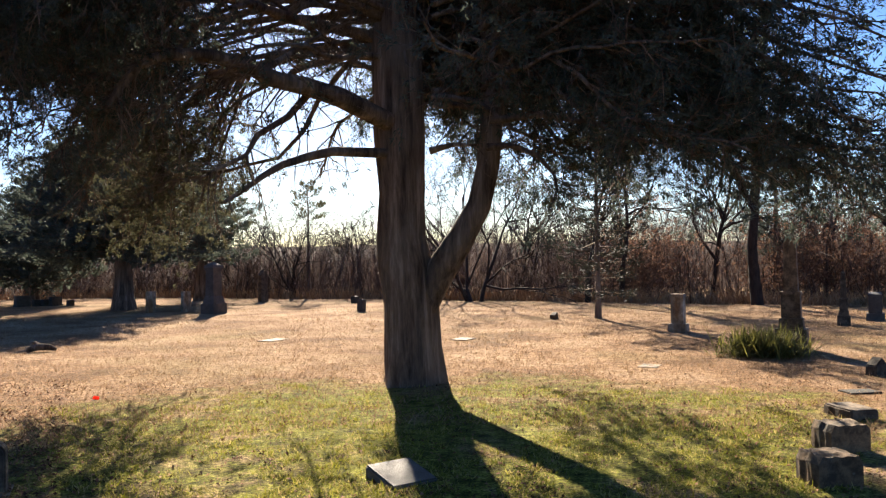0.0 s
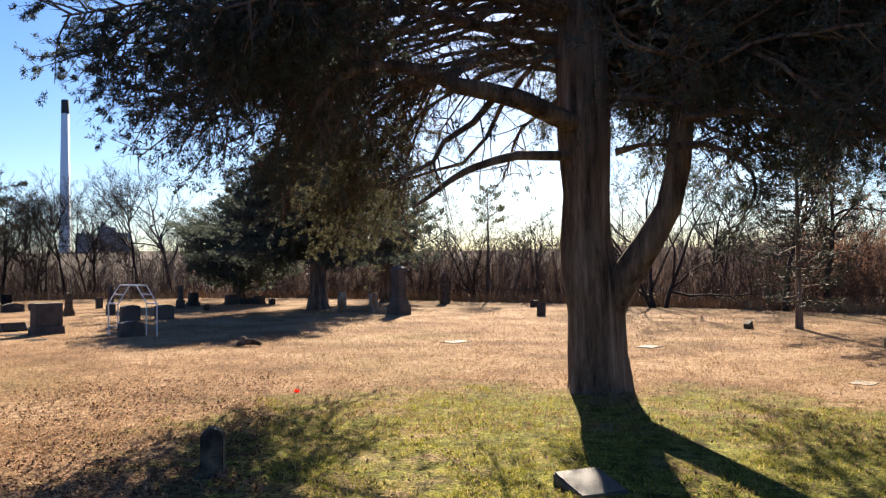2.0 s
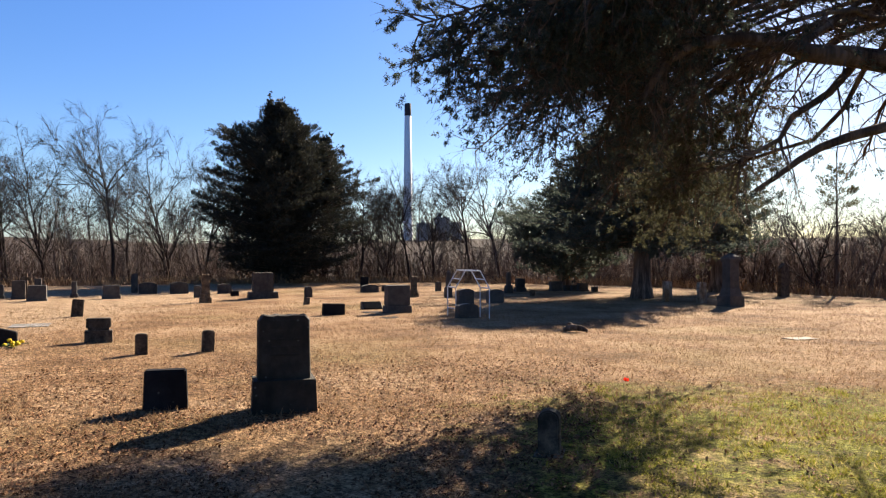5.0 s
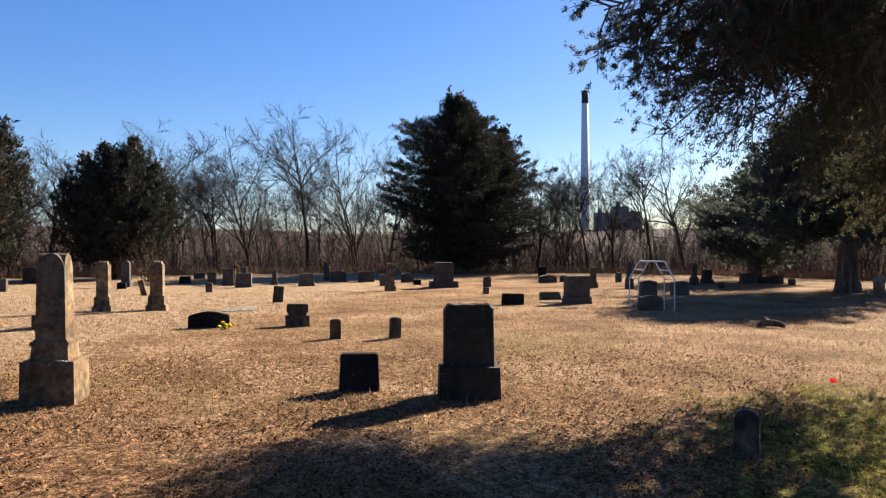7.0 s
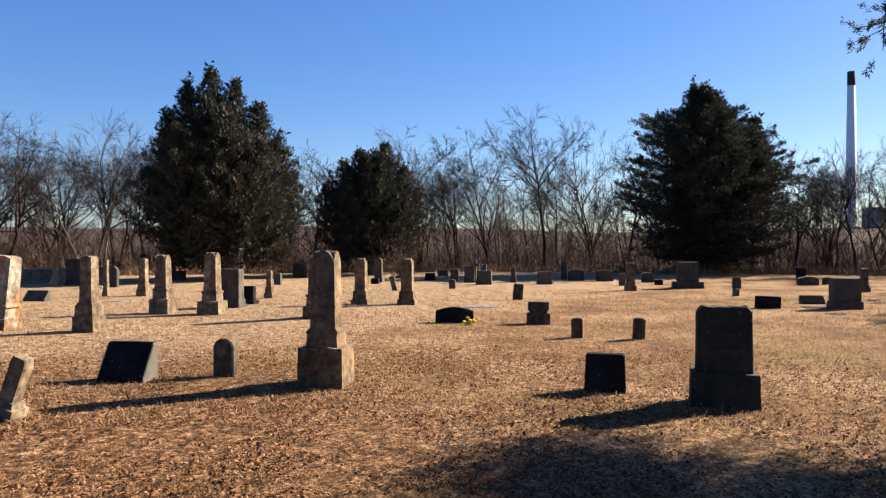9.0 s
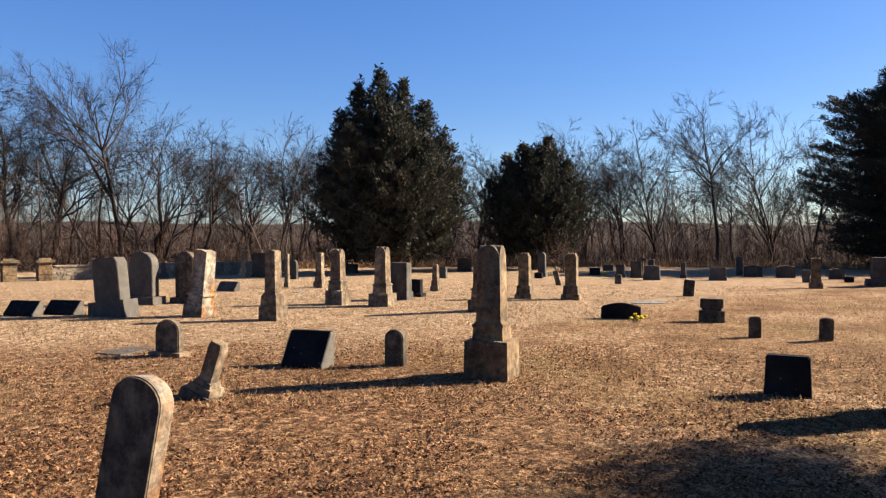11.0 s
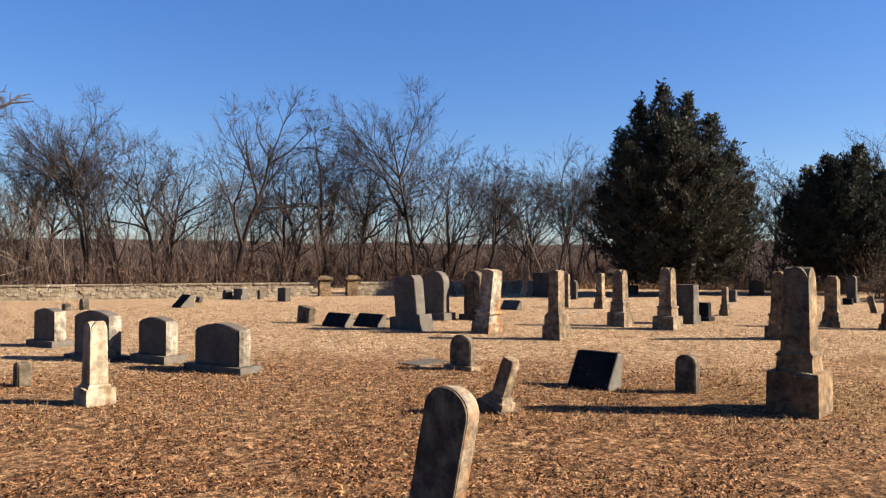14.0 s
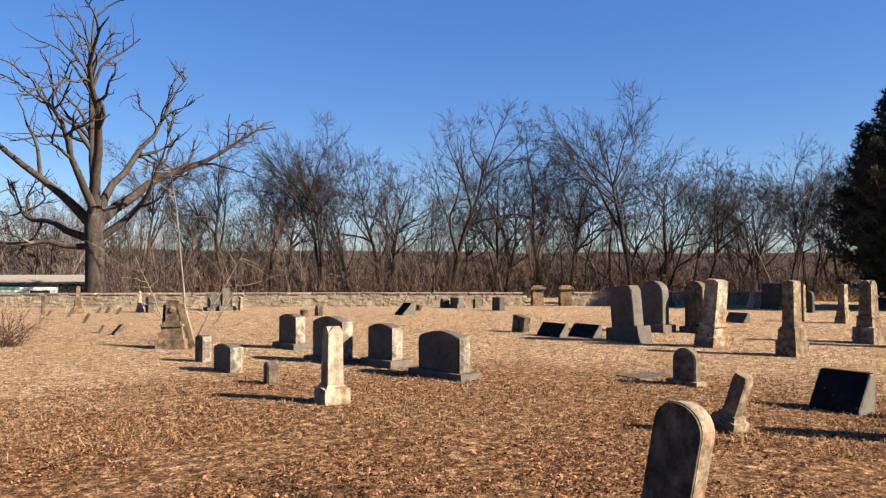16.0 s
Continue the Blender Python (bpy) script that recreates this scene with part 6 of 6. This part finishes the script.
die_stone(-30.90, 8.84, -23, 0.49, 0.40, 0.69, DARK_GREY, baseh=.18, ins=.05, label="dark granite headstone on a base")
cross(-30.89, 9.07, -23, 0.13, 0.20, 0.95, LIME_PALE, label="tall pale stone cross")
die_stone(-29.23, 8.94, -23, 0.66, 0.40, 0.55, GREY_STONE, baseh=.15, ins=.05, label="wide grey granite headstone")
die_stone(-39.23, 12.13, -23, 0.32, 0.30, 0.51, GREY_STONE, baseh=.15, ins=.05, label="grey granite headstone with a pale cap")
shaft(-30.67, 10.70, -23, 0.27, 0.27, 0.62, DARK_GREY, style="arch", tiers=((1.0, .2),), sw=.7, label="small dark shaft monument")
die_stone(-28.69, 11.31, -23, 0.65, 0.35, 0.51, GREY_STONE, baseh=.3, ins=.06, label="grey granite headstone on a wide base")
plain(-32.49, 13.83, -23, 0.26, 0.30, 0.84, DARK_GREY, top="flat", label="dark slim headstone by the tree line")
plain(-31.36, 13.91, -23, 0.72, 0.30, 0.50, DARK_GREY, top="seg", label="wide dark granite headstone")
plain(-30.56, 14.90, -23, 0.73, 0.30, 0.51, DARK_GREY, top="seg", label="wide dark granite headstone")
plain(-27.06, 13.88, -23, 0.24, 0.20, 0.48, GREY_STONE, top="seg", label="small grey headstone in the grass")
shaft(-24.17, 12.66, -23, 0.39, 0.39, 0.97, LIME_BROWN, style="arch", tiers=((1.0, .17), (.8, .1)), sw=.7, label="brown limestone shaft monument")
plain(-29.18, 16.23, -23, 0.55, 0.30, 0.43, DARK_GREY, top="seg", label="dark granite headstone in the grass")
plain(-27.05, 15.47, -23, 0.31, 0.20, 0.22, BLACK, top="flat", label="low black marker in the grass")
die_stone(-24.92, 15.40, -23, 1.09, 0.60, 0.96, DARK_GREY, baseh=.25, ins=.16, label="massive dark granite family monument on a wide base")
plain(-24.27, 17.00, -23, 0.29, 0.20, 0.43, DARK_GREY, top="round", label="small round-topped dark headstone")
plain(-20.65, 14.33, -23, 0.19, 0.10, 0.24, LIME_DARK, top="flat", lean=6, label="small tilted stone marker")
plain(-16.61, 12.33, -23, 0.59, 0.20, 0.32, BLACK, top="flat", lean=2, label="low wide black granite headstone")
slant(-17.54, 14.47, -23, 0.58, 0.30, 0.22, BLACK, label="black granite slant marker")
ledger(-16.46, 13.63, -23, 0.60, 0.60, 0.03, BLACK, label="flat dark granite marker")
plain(-25.55, 21.16, -23, 0.76, 0.30, 0.35, DARK_GREY, top="seg", label="wide dark granite headstone with a curved top")
plain(-29.64, 24.29, -23, 0.35, 0.30, 0.54, BLACK, top="flat", label="dark headstone at the woods edge")
plain(-25.67, 22.15, -23, 0.26, 0.20, 0.31, DARK_GREY, top="round", label="small round-topped dark headstone")
die_stone(-15.96, 14.06, -23, 0.71, 0.50, 0.77, GREY_STONE, baseh=.26, ins=.04, top="flat", label="large grey granite block headstone with a pale top")
ledger(-14.72, 12.73, -23, 0.49, 0.60, 0.03, BLACK, label="flat dark granite marker")
shaft(-21.51, 19.98, -23, 0.31, 0.31, 0.79, LIME_BROWN, style="arch", tiers=((1.0, .2), (.8, .1)), sw=.65, label="brown limestone shaft monument")
plain(-37.36, 2.22, -23, 0.60, 0.25, 0.70, DARK_GREY, top="seg", label="dark granite headstone in the grass")
plain(-13.30, 14.04, -23, 0.56, 0.25, 0.39, GREY_STONE, top="seg", base=.0, label="low wide grey granite headstone inside the metal frame")
plain(-17.12, 18.14, -23, 0.55, 0.25, 0.52, GREY_STONE, top="seg", label="grey granite headstone behind the metal frame")
plain(-16.77, 19.24, -23, 0.56, 0.25, 0.48, GREY_STONE, top="seg", label="grey granite headstone with a curved top")
shaft(-20.32, 20.67, -23, 0.25, 0.25, 1.04, GREY_STONE, style="point", tiers=((1.0, .35),), sw=.62, label="slender grey pointed shaft monument")
plain(-24.05, 23.91, -23, 0.24, 0.20, 0.44, DARK_GREY, top="flat", label="small dark headstone in the grass")
shaft(-20.85, 24.96, -23, 0.28, 0.28, 0.88, GREY_STONE, style="arch", tiers=((1.0, .35),), sw=.6, label="grey granite shaft monument")
die_stone(-21.33, 26.35, -23, 0.51, 0.30, 0.57, DARK_GREY, baseh=.3, ins=.1, label="dark headstone on a base")
plain(-18.55, 23.61, -23, 0.20, 0.15, 0.24, LIME_DARK, top="flat", label="small dark footstone in the grass")
die_stone(-20.52, 27.90, -23, 0.57, 0.30, 0.43, GREY_STONE, baseh=.2, ins=.0, label="grey granite headstone beneath the cedar")
plain(-20.02, 28.10, -23, 0.30, 0.20, 0.28, DARK_GREY, top="flat", label="small dark headstone in the grass")
plain(-19.73, 28.23, -23, 0.33, 0.20, 0.28, DARK_GREY, top="flat", label="small dark headstone in the grass")
die_stone(-19.42, 28.42, -23, 0.52, 0.30, 0.36, DARK_GREY, baseh=.2, ins=.05, label="dark headstone on a base")
plain(-18.62, 28.18, -23, 0.24, 0.20, 0.25, DARK_GREY, top="flat", label="small dark headstone in the grass")
plain(-15.59, 26.99, -23, 0.49, 0.25, 0.67, DARK_GREY, top="round", base=.15, label="dark round-topped headstone beneath the cedar")
plain(-12.77, 23.60, -23, 0.34, 0.12, 0.73, LIME_WHITE, top="flat", label="plain pale stone post marker")
plain(-11.68, 23.89, -23, 0.35, 0.12, 0.71, LIME_WHITE, top="flat", label="plain pale stone post marker")
cap_monument(-10.38, 23.15, -23, 0.58, 0.58, 1.65, GREY_STONE, label="tall dark granite monument with a moulded cap and stepped base")
plain(-5.62, 23.58, -23, 0.24, 0.20, 0.41, DARK_GREY, top="flat", lean=3, label="small dark headstone in the grass")
plain(-6.96, 28.35, -23, 0.32, 0.20, 0.28, DARK_GREY, top="flat", label="small dark headstone in the grass")
plain(-11.30, 30.13, -23, 0.44, 0.20, 1.33, LIME_PALE, top="point", label="pale pointed tablet by the woods")
plain(0.42, 20.01, -23, 0.24, 0.15, 0.18, LIME_DARK, top="flat", lean=-18, label="small tilted stone marker")
pedestal(2.94, 16.43, -23, 0.37, 0.37, 0.81, LIME_WHITE, label="square limestone pedestal with a pale flat cap")
obelisk(4.22, 13.26, -23, 0.50, 0.50, 1.99, LIME_PALE, label="tall weathered brown obelisk on a stepped base")
obelisk(6.81, 17.78, -23, 0.27, 0.27, 1.24, LIME_DARK, label="slim dark obelisk by the woods")
die_stone(8.11, 19.26, -23, 0.59, 0.40, 0.68, GREY_STONE, baseh=.25, ins=.05, top="seg", label="blue-grey granite headstone in the grass")
plain(4.39, 10.50, -60, 0.25, 0.16, 0.25, LIME_DARK, top="point", lean=6, label="small rough pointed stone")
die_stone(2.36, 6.40, -75, 0.35, 0.36, 0.23, LIME_BROWN, baseh=.0, ins=.0, top="rock", rough=True, label="mossy square stone block")
die_stone(1.93, 5.48, -75, 0.34, 0.36, 0.21, LIME_BROWN, baseh=.0, ins=.0, top="rock", rough=True, label="mossy square stone block")
plain(2.96, 7.72, -75, 0.30, 0.42, 0.12, LIME_PALE, top="flat", near=True, label="low mossy stone block")
# Dark slab added in place of a shaded hole in the turf.
ledger(3.62, 9.13, -75, 0.40, 0.24, 0.02, DARK_STONE, label="flat dark slab added for the shade of a hole in the grass")
ledger(-5.48, 14.93, -23, 0.58, 0.38, 0.03, LIME_PALE, label="flat white marble marker in the grass")
ledger(-1.54, 15.05, -23, 0.46, 0.36, 0.03, LIME_PALE, label="flat white marble marker in the grass")
ledger(1.55, 11.19, -23, 0.36, 0.28, 0.02, LIME_BROWN, label="flat stone marker sunk in the grass")
pillow(-1.11, 5.31, -50, 0.38, 0.42, 0.12, GREY_STONE, label="low grey granite pillow marker with a sloped face")
plain(-3.97, 4.81, -60, 0.18, 0.16, 0.37, LIME_DARK, top="round", base=.05, label="small dark round-topped marble marker at the edge of the shade")
plain(-11.21, -11.71, -13, 0.64, 0.22, 0.71, GREY_STONE, top="seg", base=.18, rough=True, label="grey granite headstone with rough-hewn sides")
plain(-9.99, -9.48, -13, 0.89, 0.22, 0.80, GREY_STONE, top="seg", base=.12, rough=True, label="wide grey granite headstone with rough-hewn sides")
shaft(-7.04, -6.76, -23, 0.33, 0.33, 0.91, LIME_WHITE, style="gothic", tiers=((1.0, .2),), sw=.62, label="white marble monument with a gothic top and rust stains")
plain(-8.79, -11.39, -13, 0.28, 0.16, 0.47, LIME_DARK, top="seg", rough=True, label="small weathered stone marker with a pale rough side")
plain(-8.19, -10.01, -13, 0.55, 0.22, 0.45, GREY_STONE, top="seg", rough=True, label="low grey granite headstone with a pale rough side")
plain(-7.69, -8.51, -23, 0.19, 0.16, 0.32, LIME_DARK, top="round", label="small round-topped footstone in the grass")
stump(-9.93, -13.72, 30, 0.66, 0.40, 0.97, LIME_PALE, label="carved limestone monument leaning against a sapling")
plain(-19.18, -24.15, -23, 0.42, 0.28, 0.66, DARK_GREY, top="flat", base=.22, label="dark granite headstone by the stone wall")
plain(-19.52, -23.88, -23, 0.45, 0.28, 0.88, GREY_STONE, top="flat", base=.22, label="tall grey granite headstone by the stone wall")
plain(-19.80, -24.05, -23, 0.39, 0.30, 0.74, DARK_GREY, top="flat", base=.22, label="dark granite headstone by the stone wall")
plain(-19.97, -23.50, -23, 0.29, 0.09, 0.54, LIME_WHITE, top="flat", lean=10, label="white leaning marble slab")
shaft(-17.10, -25.68, -23, 0.25, 0.25, 0.81, LIME_WHITE, style="urn", tiers=((1.0, .16), (.75, .12)), sw=.5, label="small white marble pillar by the stone wall")
plain(-17.11, -25.09, -23, 0.49, 0.20, 0.58, DARK_GREY, top="seg", label="small dark headstone in the grass")
obelisk(-15.34, -26.77, -23, 0.36, 0.36, 0.99, LIME_PALE, label="pointed weathered shaft monument")
plain(-13.96, -26.52, -23, 0.14, 0.10, 0.69, LIME_DARK, top="flat", label="thin stone post in the grass")
plain(-13.89, -26.12, 52, 0.08, 0.10, 0.23, DARK_GREY, top="flat", lean=29, label="small tilted white marker")
plain(-13.81, -24.72, 52, 0.08, 0.10, 0.40, DARK_GREY, top="flat", lean=29, label="small tilted marker in the grass")
plain(-12.68, -21.84, 52, 0.09, 0.10, 0.33, DARK_GREY, top="flat", lean=29, label="small tilted marker in the grass")
plain(-15.90, -26.44, 52, 0.10, 0.09, 0.24, DARK_GREY, top="flat", lean=29, label="small tilted marker in the grass")
plain(-16.14, -26.29, 52, 0.11, 0.10, 0.23, DARK_GREY, top="flat", lean=29, label="small tilted marker in the grass")
plain(-16.02, -25.40, 52, 0.10, 0.10, 0.26, DARK_GREY, top="flat", lean=29, label="small tilted marker in the grass")
plain(-10.96, -18.20, 52, 0.06, 0.10, 0.25, DARK_GREY, top="flat", lean=29, label="small tilted marker in the grass")
slant(-10.98, -17.38, -23, 0.33, 0.25, 0.24, LIME_DARK, label="small slanted marker in the grass")
plain(-18.76, -18.88, -23, 0.23, 0.20, 0.23, LIME_DARK, top="flat", lean=8, label="small dark marker in the grass")
plain(-19.29, -18.69, -23, 0.29, 0.20, 0.36, LIME_DARK, top="round", label="small round-topped marker in the grass")
slant(-21.35, -16.56, -23, 0.55, 0.50, 0.41, BLACK, label="black granite slant marker")
plain(-26.96, -20.37, -23, 0.18, 0.10, 0.32, DARK_GREY, top="flat", label="small dark marker in the grass")
plain(-23.85, -17.80, -23, 0.23, 0.15, 0.24, DARK_GREY, top="flat", lean=20, label="small tilted marker in the grass")
plain(-26.23, -18.19, -23, 0.28, 0.30, 0.39, DARK_GREY, top="round", label="small dark round-topped headstone")
die_stone(-26.19, -17.54, -23, 0.62, 0.40, 0.43, GREY_STONE, baseh=.4, ins=.0, label="grey granite headstone with a heavy rounded top")
plain(-26.59, -16.90, -23, 0.17, 0.20, 0.37, DARK_GREY, top="flat", label="small dark headstone in the grass")
plain(-25.69, -15.31, -23, 0.49, 0.25, 0.52, DARK_GREY, top="flat", label="dark headstone by the stone wall")
shaft(-32.23, -10.70, -23, 0.29, 0.29, 0.64, DARK_GREY, style="arch", tiers=((1.0, .3),), sw=.5, label="small dark monument by the wall")
